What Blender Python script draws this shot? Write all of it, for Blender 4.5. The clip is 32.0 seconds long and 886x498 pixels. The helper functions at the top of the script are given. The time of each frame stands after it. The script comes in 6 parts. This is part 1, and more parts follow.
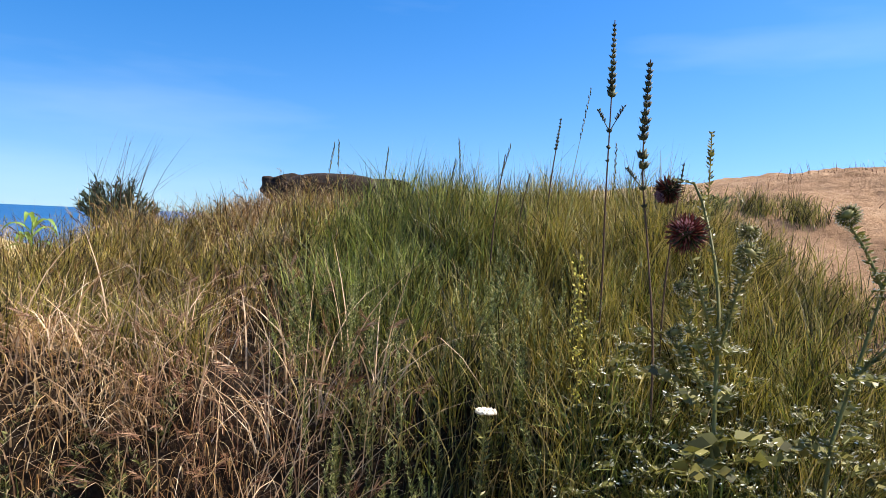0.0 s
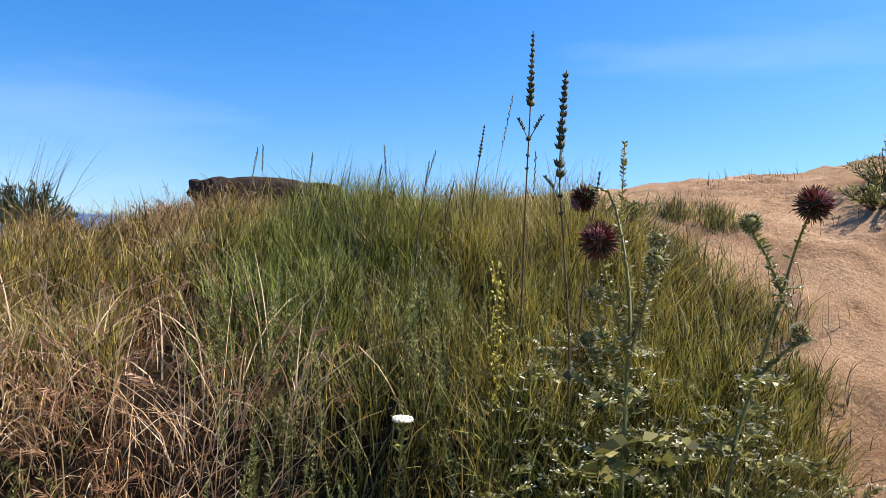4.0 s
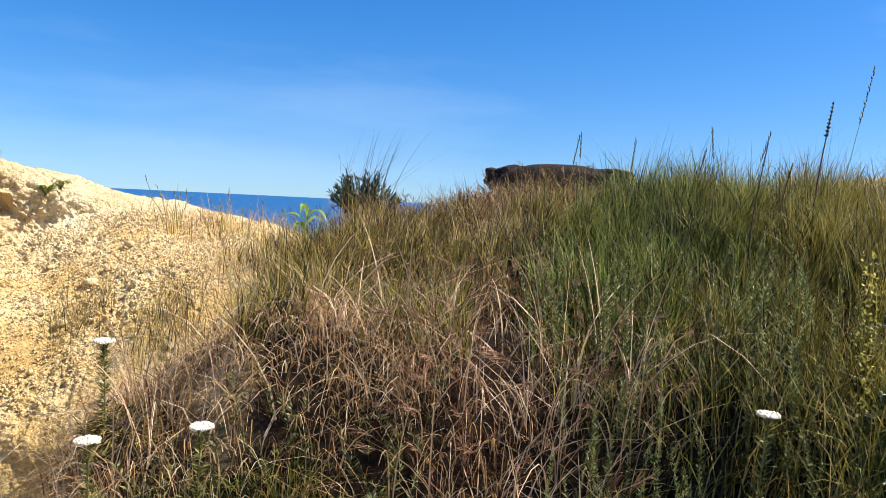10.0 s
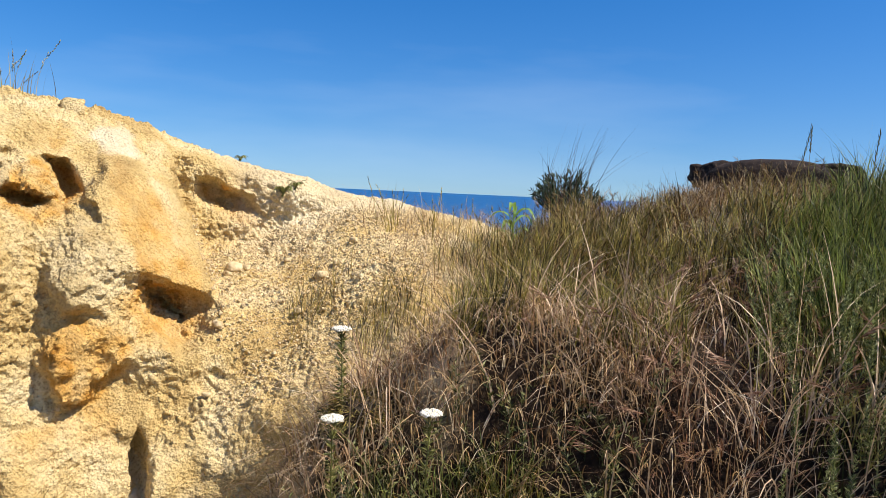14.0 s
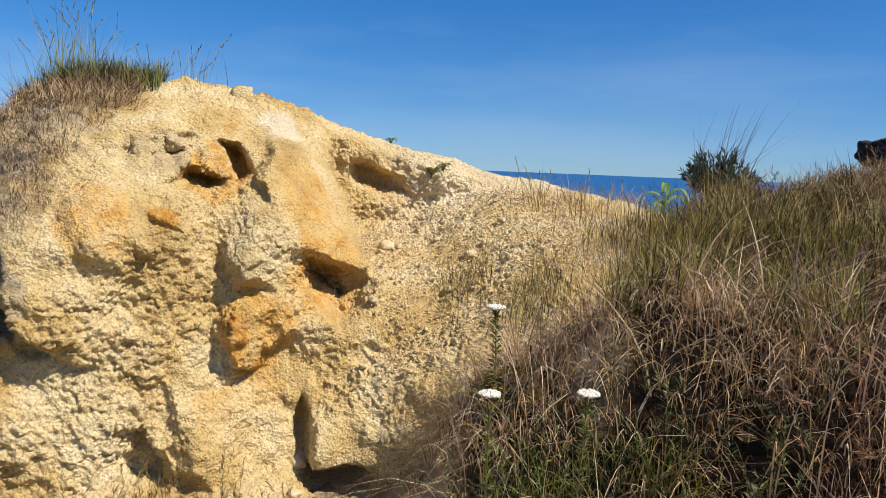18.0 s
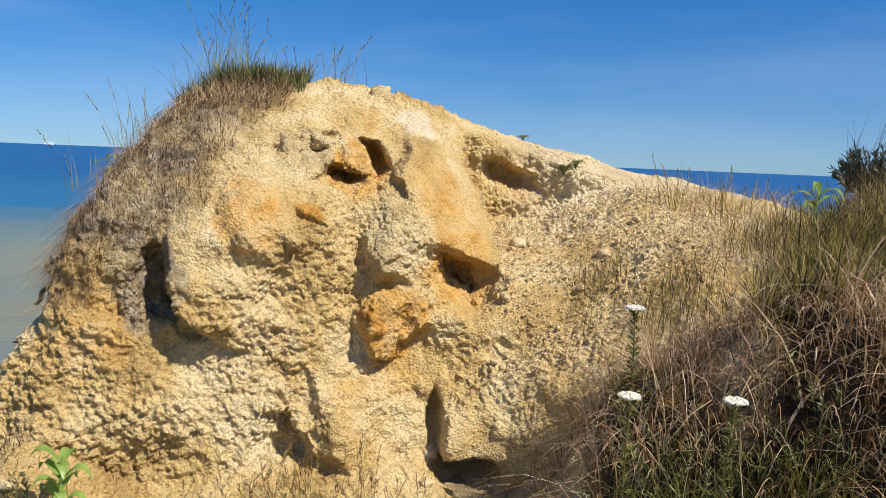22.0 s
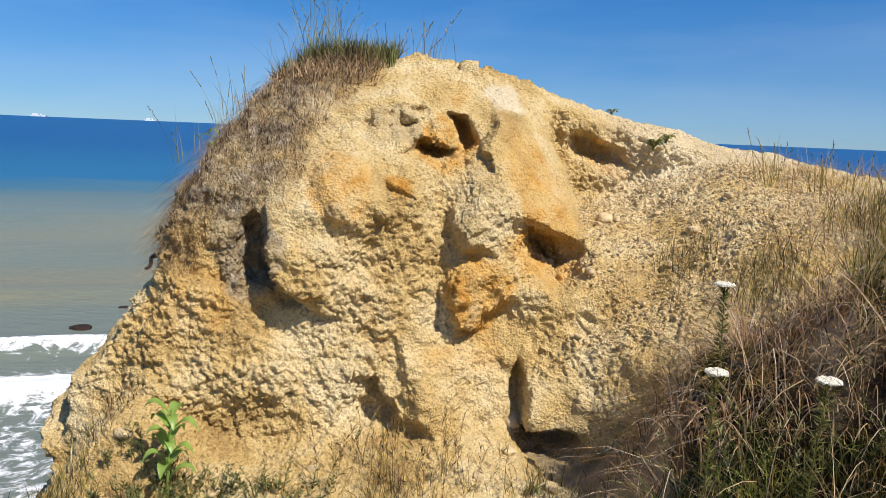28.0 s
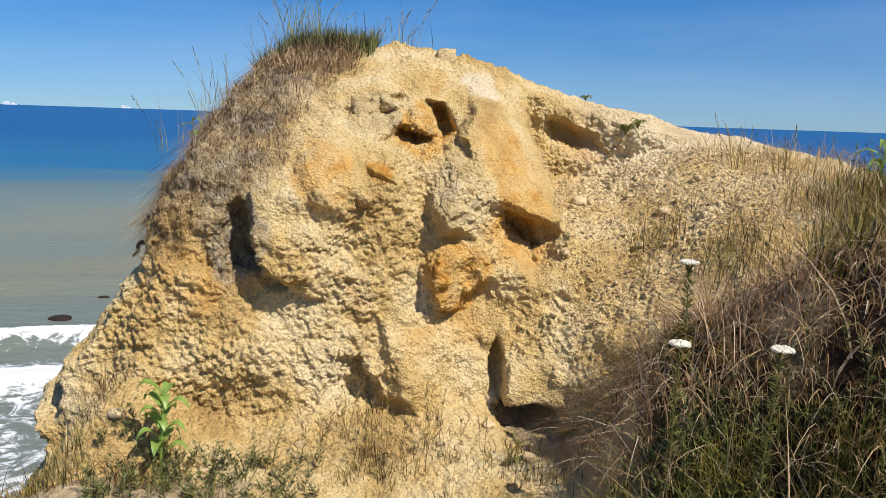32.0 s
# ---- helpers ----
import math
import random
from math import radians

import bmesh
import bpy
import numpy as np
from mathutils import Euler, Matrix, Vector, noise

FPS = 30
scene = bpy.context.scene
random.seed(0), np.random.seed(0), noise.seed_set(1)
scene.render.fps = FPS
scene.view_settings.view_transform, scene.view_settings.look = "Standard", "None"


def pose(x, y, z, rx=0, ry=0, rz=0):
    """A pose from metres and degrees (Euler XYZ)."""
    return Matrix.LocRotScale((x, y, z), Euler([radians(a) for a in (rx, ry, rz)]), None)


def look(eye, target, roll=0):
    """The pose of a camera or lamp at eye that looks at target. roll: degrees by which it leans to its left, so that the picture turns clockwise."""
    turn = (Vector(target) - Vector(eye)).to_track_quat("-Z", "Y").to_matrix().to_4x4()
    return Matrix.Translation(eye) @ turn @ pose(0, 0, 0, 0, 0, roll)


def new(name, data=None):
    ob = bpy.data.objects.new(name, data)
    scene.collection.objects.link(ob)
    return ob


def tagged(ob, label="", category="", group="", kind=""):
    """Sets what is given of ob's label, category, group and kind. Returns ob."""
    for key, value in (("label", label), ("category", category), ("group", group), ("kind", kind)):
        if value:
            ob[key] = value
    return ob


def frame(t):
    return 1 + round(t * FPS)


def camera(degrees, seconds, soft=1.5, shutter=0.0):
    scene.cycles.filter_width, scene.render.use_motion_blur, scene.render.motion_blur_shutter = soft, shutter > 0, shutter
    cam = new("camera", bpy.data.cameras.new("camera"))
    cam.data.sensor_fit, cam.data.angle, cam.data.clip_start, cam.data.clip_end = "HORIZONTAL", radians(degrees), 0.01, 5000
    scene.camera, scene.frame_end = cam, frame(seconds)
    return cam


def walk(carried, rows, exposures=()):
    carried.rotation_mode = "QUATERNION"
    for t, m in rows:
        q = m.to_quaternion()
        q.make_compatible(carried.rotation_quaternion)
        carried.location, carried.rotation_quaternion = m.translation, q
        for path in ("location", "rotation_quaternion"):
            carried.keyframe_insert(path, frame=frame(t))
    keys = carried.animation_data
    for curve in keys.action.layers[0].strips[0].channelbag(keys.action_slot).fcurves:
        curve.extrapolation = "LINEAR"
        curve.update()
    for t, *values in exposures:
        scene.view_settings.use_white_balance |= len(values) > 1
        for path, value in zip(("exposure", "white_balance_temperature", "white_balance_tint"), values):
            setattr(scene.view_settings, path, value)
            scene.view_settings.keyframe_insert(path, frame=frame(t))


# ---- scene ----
# Camera: a slow pan to the left from a hollow beside the cliff edge, with a small step back at the end.
# seconds, x, y, z, heading to the left, tilt up, lean
ROWS = (
    (0.0, 0.249, -0.102, 1.474, -58.85, -2.06, 2.61),
    (0.5, 0.241, -0.106, 1.481, -59.76, -1.79, 2.68),
    (1.0, 0.245, -0.102, 1.477, -59.96, -1.56, 2.65),
    (1.5, 0.241, -0.101, 1.482, -60.26, -1.59, 2.68),
    (2.0, 0.237, -0.105, 1.483, -60.78, -1.54, 2.67),
    (2.5, 0.239, -0.120, 1.492, -61.32, -1.47, 2.69),
    (3.0, 0.255, -0.148, 1.496, -62.51, -1.55, 2.66),
    (3.5, 0.270, -0.158, 1.492, -63.82, -1.61, 2.55),
    (5.5, 0.231, -0.100, 1.490, -61.30, -1.86, 2.61),
    (6.0, 0.206, -0.075, 1.494, -57.11, -2.17, 2.89),
    (6.5, 0.197, -0.052, 1.492, -53.06, -2.49, 3.02),
    (7.0, 0.185, -0.039, 1.487, -51.59, -2.58, 3.21),
    (7.5, 0.165, -0.030, 1.491, -50.14, -2.72, 3.16),
    (8.0, 0.147, -0.020, 1.484, -48.27, -2.84, 3.11),
    (8.5, 0.132, -0.006, 1.479, -46.52, -3.13, 2.96),
    (9.0, 0.122, 0.004, 1.478, -44.73, -3.43, 2.87),
    (9.5, 0.110, 0.012, 1.476, -43.78, -3.53, 2.86),
    (10.0, 0.104, 0.016, 1.474, -42.85, -3.61, 2.77),
    (10.5, 0.100, 0.020, 1.473, -41.99, -3.65, 2.63),
    (11.0, 0.089, 0.030, 1.475, -40.79, -3.69, 2.52),
    (11.5, 0.076, 0.033, 1.477, -38.21, -3.79, 2.36),
    (12.0, 0.065, 0.034, 1.482, -35.84, -3.97, 2.31),
    (12.5, 0.051, 0.041, 1.481, -33.86, -4.05, 2.29),
    (13.0, 0.040, 0.043, 1.479, -32.05, -4.10, 2.28),
    (13.5, 0.016, 0.048, 1.477, -29.70, -4.20, 2.37),
    (15.5, -0.015, 0.053, 1.469, -25.67, -5.15, 2.88),
    (16.0, -0.030, 0.055, 1.473, -24.13, -5.50, 2.68),
    (16.5, -0.042, 0.057, 1.471, -22.71, -5.77, 2.65),
    (17.0, -0.053, 0.064, 1.469, -21.48, -6.09, 2.57),
    (17.5, -0.069, 0.063, 1.470, -19.54, -6.33, 2.46),
    (18.0, -0.078, 0.062, 1.466, -17.77, -6.36, 2.28),
    (18.5, -0.093, 0.060, 1.467, -16.04, -6.52, 2.22),
    (19.0, -0.104, 0.059, 1.470, -14.28, -6.69, 2.20),
    (19.5, -0.118, 0.059, 1.470, -13.09, -6.82, 2.31),
    (20.0, -0.124, 0.057, 1.469, -11.86, -6.91, 2.34),
    (20.5, -0.132, 0.057, 1.467, -10.80, -6.86, 2.44),
    (21.0, -0.132, 0.058, 1.467, -9.73, -6.95, 2.39),
    (21.5, -0.138, 0.059, 1.468, -8.94, -7.02, 2.37),
    (22.0, -0.144, 0.060, 1.468, -8.36, -7.02, 2.35),
    (22.5, -0.150, 0.061, 1.468, -7.75, -7.16, 2.39),
    (23.0, -0.152, 0.061, 1.464, -7.02, -7.41, 2.45),
    (23.5, -0.157, 0.062, 1.463, -6.22, -7.69, 2.58),
    (24.0, -0.163, 0.062, 1.462, -5.38, -7.97, 2.75),
    (24.5, -0.168, 0.062, 1.462, -4.82, -8.10, 2.80),
    (25.0, -0.170, 0.060, 1.462, -4.12, -8.07, 2.74),
    (25.5, -0.172, 0.064, 1.460, -3.63, -8.09, 2.78),
    (26.0, -0.175, 0.065, 1.458, -3.28, -8.15, 2.77),
    (26.5, -0.177, 0.064, 1.458, -2.65, -8.57, 2.66),
    (28.5, -0.161, -0.008, 1.464, -1.86, -9.23, 2.33),
    (29.0, -0.161, -0.024, 1.467, -2.06, -9.32, 2.29),
    (29.5, -0.154, -0.048, 1.459, -2.07, -9.35, 2.09),
    (30.0, -0.158, -0.074, 1.468, -2.40, -9.50, 2.01),
    (30.5, -0.153, -0.088, 1.464, -2.67, -9.67, 1.97),
    (31.0, -0.147, -0.099, 1.466, -2.86, -9.89, 1.90),
    (31.5, -0.155, -0.106, 1.472, -3.12, -10.10, 1.91),
    (32.0, -0.160, -0.106, 1.470, -3.39, -10.25, 1.88),
)
cam = camera(62.8, 32.0, soft=0.5)
walk(cam, [(t, pose(x, y, z, 90 + tilt, 0, head) @ pose(0, 0, 0, 0, 0, lean)) for t, x, y, z, head, tilt, lean in ROWS],
     ((0.0, 1.08, 6750, 10), (3.5, 1.08, 6750, 10), (9.0, 0.96, 6650, 10), (12.0, 0.74, 6500, 10), (16.0, 0.42, 6400, 10), (23.0, 0.28, 6350, 10), (32.0, 0.24, 6350, 10)))

# Light
SUN_AZ, SUN_EL = 137.0, 50.0          # degrees clockwise from +y, and above the horizon
world = bpy.data.worlds.new("sky")
scene.world = world
world.use_nodes = True
wn = world.node_tree
sky = wn.nodes.new("ShaderNodeTexSky")
sky.sky_type = "NISHITA"
sky.sun_disc = False
sky.sun_elevation, sky.sun_rotation = radians(SUN_EL), radians(SUN_AZ)
sky.air_density, sky.dust_density, sky.ozone_density = 1.0, 0.8, 3.5
lift = wn.nodes.new("ShaderNodeVectorMath")     # keeps the pale blue down to the horizon
lift.operation = "MULTIPLY_ADD"
lift.inputs[1].default_value, lift.inputs[2].default_value = (1, 1, 0.9), (0, 0, 0.06)
wn.links.new(wn.nodes.new("ShaderNodeTexCoord").outputs["Generated"], lift.inputs[0])
wn.links.new(lift.outputs[0], sky.inputs["Vector"])
vivid = wn.nodes.new("ShaderNodeHueSaturation")
vivid.inputs["Saturation"].default_value = 1.42
wn.links.new(sky.outputs[0], vivid.inputs["Color"])
hue = wn.nodes.new("ShaderNodeMix")
hue.data_type, hue.blend_type = "RGBA", "MULTIPLY"
hue.inputs[0].default_value, hue.inputs[7].default_value = 1.0, (0.88, 0.97, 1.16, 1)
wn.links.new(vivid.outputs[0], hue.inputs[6])
wisp = wn.nodes.new("ShaderNodeTexNoise")        # thin high cloud
wisp.inputs["Scale"].default_value, wisp.inputs["Detail"].default_value = 1.6, 5
flat = wn.nodes.new("ShaderNodeVectorMath")
flat.operation = "MULTIPLY"
flat.inputs[1].default_value = (1, 1, 6)
wn.links.new(lift.outputs[0], flat.inputs[0])
wn.links.new(flat.outputs[0], wisp.inputs["Vector"])
thin = wn.nodes.new("ShaderNodeMapRange")
thin.inputs["From Min"].default_value, thin.inputs["From Max"].default_value = 0.5, 0.8
thin.inputs["To Max"].default_value = 0.16
wn.links.new(wisp.outputs[0], thin.inputs["Value"])
veil = wn.nodes.new("ShaderNodeMix")
veil.data_type = "RGBA"
veil.inputs[7].default_value = (7.0, 8.0, 9.0, 1)
wn.links.new(thin.outputs[0], veil.inputs[0])
wn.links.new(hue.outputs[2], veil.inputs[6])
wn.links.new(veil.outputs[2], wn.nodes["Background"].inputs[0])
wn.nodes["Background"].inputs[1].default_value = 0.084
sun = new("sun", bpy.data.lights.new("sun", "SUN"))
sun.data.energy, sun.data.angle, sun.data.color = 5.0, radians(0.53), (1.0, 0.91, 0.80)
sun.matrix_world = look((0, 0, 0), (-math.sin(radians(SUN_AZ)) * math.cos(radians(SUN_EL)), -math.cos(radians(SUN_AZ)) * math.cos(radians(SUN_EL)), -math.sin(radians(SUN_EL))))

# ---- helpers of this scene ----
rng = np.random.default_rng(7)


def smooth(a, b, v):
    t = np.clip((v - a) / (b - a), 0, 1)
    return t * t * (3 - 2 * t)


def grain(p, scale, seed=0):
    """Smooth lattice noise in -1..1 at the points p (n, 3)."""
    q = np.asarray(p, float) / scale + 31.7 * seed
    c = np.floor(q).astype(np.int64)
    f = q - c
    f = f * f * (3 - 2 * f)

    def lattice(i, j, k):
        h = (i * 73856093) ^ (j * 19349663) ^ (k * 83492791) ^ (seed * 2654435761)
        h = (h ^ (h >> 13)) * 1274126177 & 0xFFFFFFFF
        h = (h ^ (h >> 16)) & 0xFFFF
        return h / 32767.5 - 1

    out = 0
    for dx in (0, 1):
        for dy in (0, 1):
            for dz in (0, 1):
                w = (f[..., 0] if dx else 1 - f[..., 0]) * (f[..., 1] if dy else 1 - f[..., 1]) * (f[..., 2] if dz else 1 - f[..., 2])
                out = out + w * lattice(c[..., 0] + dx, c[..., 1] + dy, c[..., 2] + dz)
    return out


def fbm(p, scale, octaves=4, seed=0, fall=0.5):
    return sum(fall ** i * grain(p, scale / 2 ** i, seed + i) for i in range(octaves))


def mesh_of(name, verts, faces, mat, smooth_shade=True):
    """A mesh from arrays: verts (n, 3); faces, one array or several of one width each. mat: one material, or several with slots by array."""
    me = bpy.data.meshes.new(name)
    groups = faces if isinstance(faces, (list, tuple)) else [faces]
    groups = [np.asarray(g, np.int32) for g in groups if len(g)]
    verts = np.asarray(verts, np.float32)
    me.vertices.add(len(verts))
    me.vertices.foreach_set("co", verts.ravel())
    loops = np.concatenate([g.ravel() for g in groups])
    counts = np.concatenate([np.full(len(g), g.shape[1], np.int32) for g in groups])
    me.loops.add(len(loops))
    me.loops.foreach_set("vertex_index", loops)
    me.polygons.add(len(counts))
    me.polygons.foreach_set("loop_start", np.concatenate([[0], np.cumsum(counts)[:-1]]).astype(np.int32))
    me.polygons.foreach_set("loop_total", counts)
    me.polygons.foreach_set("use_smooth", np.full(len(counts), smooth_shade))
    me.update(calc_edges=True)
    me.validate()
    for m in (mat if isinstance(mat, (list, tuple)) else [mat]):
        me.materials.append(m)
    return me


def part(name, me, parent=None, label=""):
    ob = new(name, me)
    if parent is not None:
        ob.parent = parent
    return tagged(ob, label, kind="stuff" if name in FUZZ else "")


FUZZ = ("foliage", "moss", "leaves", "seed_heads", "florets", "stems", "spines", "prickles", "brushwood", "blossom", "heart", "flower_fuzz")


def thing(name, label, category, at=(0, 0, 0), group="", kind=""):
    ob = new(name)
    ob.location = at
    ob.empty_display_size = 0.05
    return tagged(ob, label, category, group, kind)


# ---- materials ----
def material(name):
    m = bpy.data.materials.new(name)
    m.use_nodes = True
    n = m.node_tree
    b = n.nodes["Principled BSDF"]
    return m, n, b


def ramp(n, source, stops, interpolation="LINEAR"):
    r = n.nodes.new("ShaderNodeValToRGB")
    r.color_ramp.interpolation = interpolation
    e = r.color_ramp.elements
    while len(e) < len(stops):
        e.new(0.5)
    for el, (p, c) in zip(e, stops):
        el.position, el.color = p, (*c, 1)
    n.links.new(source, r.inputs[0])
    return r.outputs[0]


def noise_tex(n, scale, detail=4.0, rough=0.55, coord=None, dist=0.0):
    t = n.nodes.new("ShaderNodeTexNoise")
    t.inputs["Scale"].default_value, t.inputs["Detail"].default_value = scale, detail
    t.inputs["Roughness"].default_value, t.inputs["Distortion"].default_value = rough, dist
    if coord is not None:
        n.links.new(coord, t.inputs["Vector"])
    return t.outputs[0]


def coords(n):
    return n.nodes.new("ShaderNodeTexCoord").outputs["Object"]


def mix(n, a, b, fac, kind="MIX"):
    x = n.nodes.new("ShaderNodeMix")
    x.data_type, x.blend_type = "RGBA", kind
    for sock, v in ((x.inputs[0], fac), (x.inputs[6], a), (x.inputs[7], b)):
        if isinstance(v, (int, float)):
            sock.default_value = v
        elif isinstance(v, tuple):
            sock.default_value = (*v, 1)
        else:
            n.links.new(v, sock)
    return x.outputs[2]


def attribute(n, name):
    a = n.nodes.new("ShaderNodeAttribute")
    a.attribute_name = name
    return a.outputs["Fac"]


def bump(n, b, height, strength, distance):
    u = n.nodes.new("ShaderNodeBump")
    u.inputs["Strength"].default_value, u.inputs["Distance"].default_value = strength, distance
    n.links.new(height, u.inputs["Height"])
    n.links.new(u.outputs[0], b.inputs["Normal"])
    return u


def rock_material():
    m, n, b = material("sandy_limestone")
    c = coords(n)
    big = ramp(n, noise_tex(n, 3.0, 5, 0.6, c), [(0.28, (0.42, 0.275, 0.10)), (0.45, (0.63, 0.455, 0.185)), (0.58, (0.73, 0.575, 0.295)), (0.75, (0.78, 0.665, 0.41))])
    fine = ramp(n, noise_tex(n, 85, 5, 0.75, c), [(0.34, (0.40, 0.29, 0.17)), (0.50, (1.0, 1.0, 1.0))])
    col = mix(n, big, fine, 0.8, "MULTIPLY")
    och = mix(n, ramp(n, noise_tex(n, 9, 5, 0.65, c), [(0.3, (0.46, 0.21, 0.03)), (0.5, (0.66, 0.37, 0.085)), (0.7, (0.72, 0.49, 0.19))]), fine, 0.6, "MULTIPLY")
    col = mix(n, col, och, attribute(n, "ochre"))
    # grey crust of the crown, also painted in as shade on recess and column
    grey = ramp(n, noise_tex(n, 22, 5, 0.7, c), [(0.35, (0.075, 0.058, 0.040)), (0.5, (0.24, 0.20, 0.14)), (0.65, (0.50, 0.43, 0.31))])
    col = mix(n, col, grey, attribute(n, "crust_shade"))
    col = mix(n, col, (0.74, 0.66, 0.50), attribute(n, "pale"))
    n.links.new(col, b.inputs["Base Color"])
    b.inputs["Roughness"].default_value = 0.95
    b.inputs["Specular IOR Level"].default_value = 0.2
    v = n.nodes.new("ShaderNodeTexVoronoi")
    v.inputs["Scale"].default_value = 90
    n.links.new(c, v.inputs["Vector"])
    h = mix(n, noise_tex(n, 60, 6, 0.75, c), v.outputs["Distance"], 0.35)
    bump(n, b, h, 1.0, 0.024)
    return m


def soil_material():
    m, n, b = material("dry_sandy_soil")
    c = coords(n)
    pale = ramp(n, noise_tex(n, 4, 5, 0.65, c), [(0.3, (0.42, 0.31, 0.16)), (0.7, (0.64, 0.51, 0.31))])
    red = ramp(n, noise_tex(n, 2.2, 6, 0.65, c), [(0.3, (0.20, 0.115, 0.062)), (0.5, (0.36, 0.225, 0.13)), (0.7, (0.50, 0.34, 0.21))])
    # near-black humus, with the shade under grass and lip put into its colour
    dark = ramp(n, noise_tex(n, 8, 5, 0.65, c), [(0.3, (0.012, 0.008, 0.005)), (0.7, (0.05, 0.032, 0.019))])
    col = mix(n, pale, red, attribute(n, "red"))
    col = mix(n, col, dark, attribute(n, "humus_shade"))
    fine = ramp(n, noise_tex(n, 70, 4, 0.7, c), [(0.3, (0.55, 0.52, 0.48)), (0.7, (1.0, 1.0, 1.0))])
    col = mix(n, col, fine, 0.7, "MULTIPLY")
    n.links.new(col, b.inputs["Base Color"])
    b.inputs["Roughness"].default_value = 0.95
    b.inputs["Specular IOR Level"].default_value = 0.15
    bump(n, b, noise_tex(n, 30, 6, 0.7, c), 0.9, 0.03)
    return m


def leaf_material(name, stops, rough=0.5, translucent=0.22, spec=0.4, mottle=1.0):
    """Blades and leaves: a mottled colour of its own for each blade, and light that passes through."""
    m, n, b = material(name)
    g = n.nodes.new("ShaderNodeNewGeometry")
    col = ramp(n, g.outputs["Random Per Island"], [(p, tuple(v * (0.80 if mottle == 1.0 else 1.0) for v in c)) for p, c in stops])
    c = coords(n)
    col = mix(n, col, ramp(n, noise_tex(n, 3.5, 3, 0.6, c), [(0.3, (0.52, 0.50, 0.46)), (0.62, (1.0, 1.0, 1.0))]), mottle, "MULTIPLY")
    col = mix(n, col, ramp(n, noise_tex(n, 16, 2, 0.6, c), [(0.35, (0.50, 0.48, 0.45)), (0.58, (1.0, 1.0, 1.0))]), 0.8 * mottle, "MULTIPLY")
    n.links.new(col, b.inputs["Base Color"])
    b.inputs["Roughness"].default_value = rough
    b.inputs["Specular IOR Level"].default_value = spec
    t = n.nodes.new("ShaderNodeBsdfTranslucent")
    n.links.new(col, t.inputs["Color"])
    s = n.nodes.new("ShaderNodeMixShader")
    s.inputs[0].default_value = translucent
    n.links.new(b.outputs[0], s.inputs[1])
    n.links.new(t.outputs[0], s.inputs[2])
    n.links.new(s.outputs[0], n.nodes["Material Output"].inputs["Surface"])
    return m


def plain_material(name, low, high, scale=20.0, rough=0.8, depth=0.004, spec=0.3):
    m, n, b = material(name)
    c = coords(n)
    col = ramp(n, noise_tex(n, scale, 5, 0.65, c), [(0.3, low), (0.7, high)])
    n.links.new(col, b.inputs["Base Color"])
    b.inputs["Roughness"].default_value = rough
    b.inputs["Specular IOR Level"].default_value = spec
    bump(n, b, noise_tex(n, scale * 2, 5, 0.7, c), 0.8, depth)
    return m


def sea_material():
    m, n, b = material("sea_water")
    c = coords(n)
    sep = n.nodes.new("ShaderNodeVectorMath")
    sep.operation = "LENGTH"
    n.links.new(c, sep.inputs[0])
    wob = n.nodes.new("ShaderNodeMapping")
    wob.inputs["Scale"].default_value = (0.012, 0.05, 1)
    n.links.new(c, wob.inputs["Vector"])
    band = noise_tex(n, 1.0, 5, 0.6, wob.outputs[0])
    mm = n.nodes.new("ShaderNodeMath")
    mm.operation = "MULTIPLY_ADD"
    mm.inputs[1].default_value = 60.0
    n.links.new(band, mm.inputs[0])
    n.links.new(sep.outputs["Value"], mm.inputs[2])
    scl = n.nodes.new("ShaderNodeMath")
    scl.operation = "MULTIPLY"
    scl.inputs[1].default_value = 1 / 400.0
    n.links.new(mm.outputs[0], scl.inputs[0])
    depthcol = ramp(n, scl.outputs[0], [(0.12, (0.14, 0.165, 0.14)), (0.30, (0.185, 0.215, 0.165)), (0.42, (0.08, 0.16, 0.18)), (0.50, (0.022, 0.13, 0.25)), (1.0, (0.012, 0.085, 0.225))])
    col = mix(n, depthcol, (0.25, 0.215, 0.11), attribute(n, "silt"))
    # foam in torn sheets along the shore
    foam_noise = noise_tex(n, 0.7, 8, 0.75, c, 1.5)
    shore = attribute(n, "foam")
    am = n.nodes.new("ShaderNodeMath")
    am.operation = "MULTIPLY_ADD"
    am.inputs[1].default_value = 0.75
    am.inputs[2].default_value = -0.30
    n.links.new(shore, am.inputs[0])
    ad = n.nodes.new("ShaderNodeMath")
    n.links.new(am.outputs[0], ad.inputs[0])
    n.links.new(foam_noise, ad.inputs[1])
    foam = ramp(n, ad.outputs[0], [(0.52, (0, 0, 0)), (0.62, (1, 1, 1))])
    col = mix(n, col, (0.80, 0.82, 0.82), foam)
    n.links.new(col, b.inputs["Base Color"])
    n.links.new(ramp(n, foam, [(0.0, (0.35, 0.35, 0.35)), (1.0, (0.9, 0.9, 0.9))]), b.inputs["Roughness"])
    b.inputs["Specular IOR Level"].default_value = 0.07
    chop = n.nodes.new("ShaderNodeMapping")
    chop.inputs["Scale"].default_value = (0.6, 1.3, 1)
    n.links.new(c, chop.inputs["Vector"])
    bump(n, b, noise_tex(n, 0.9, 6, 0.65, chop.outputs[0]), 0.7, 0.35)
    return m


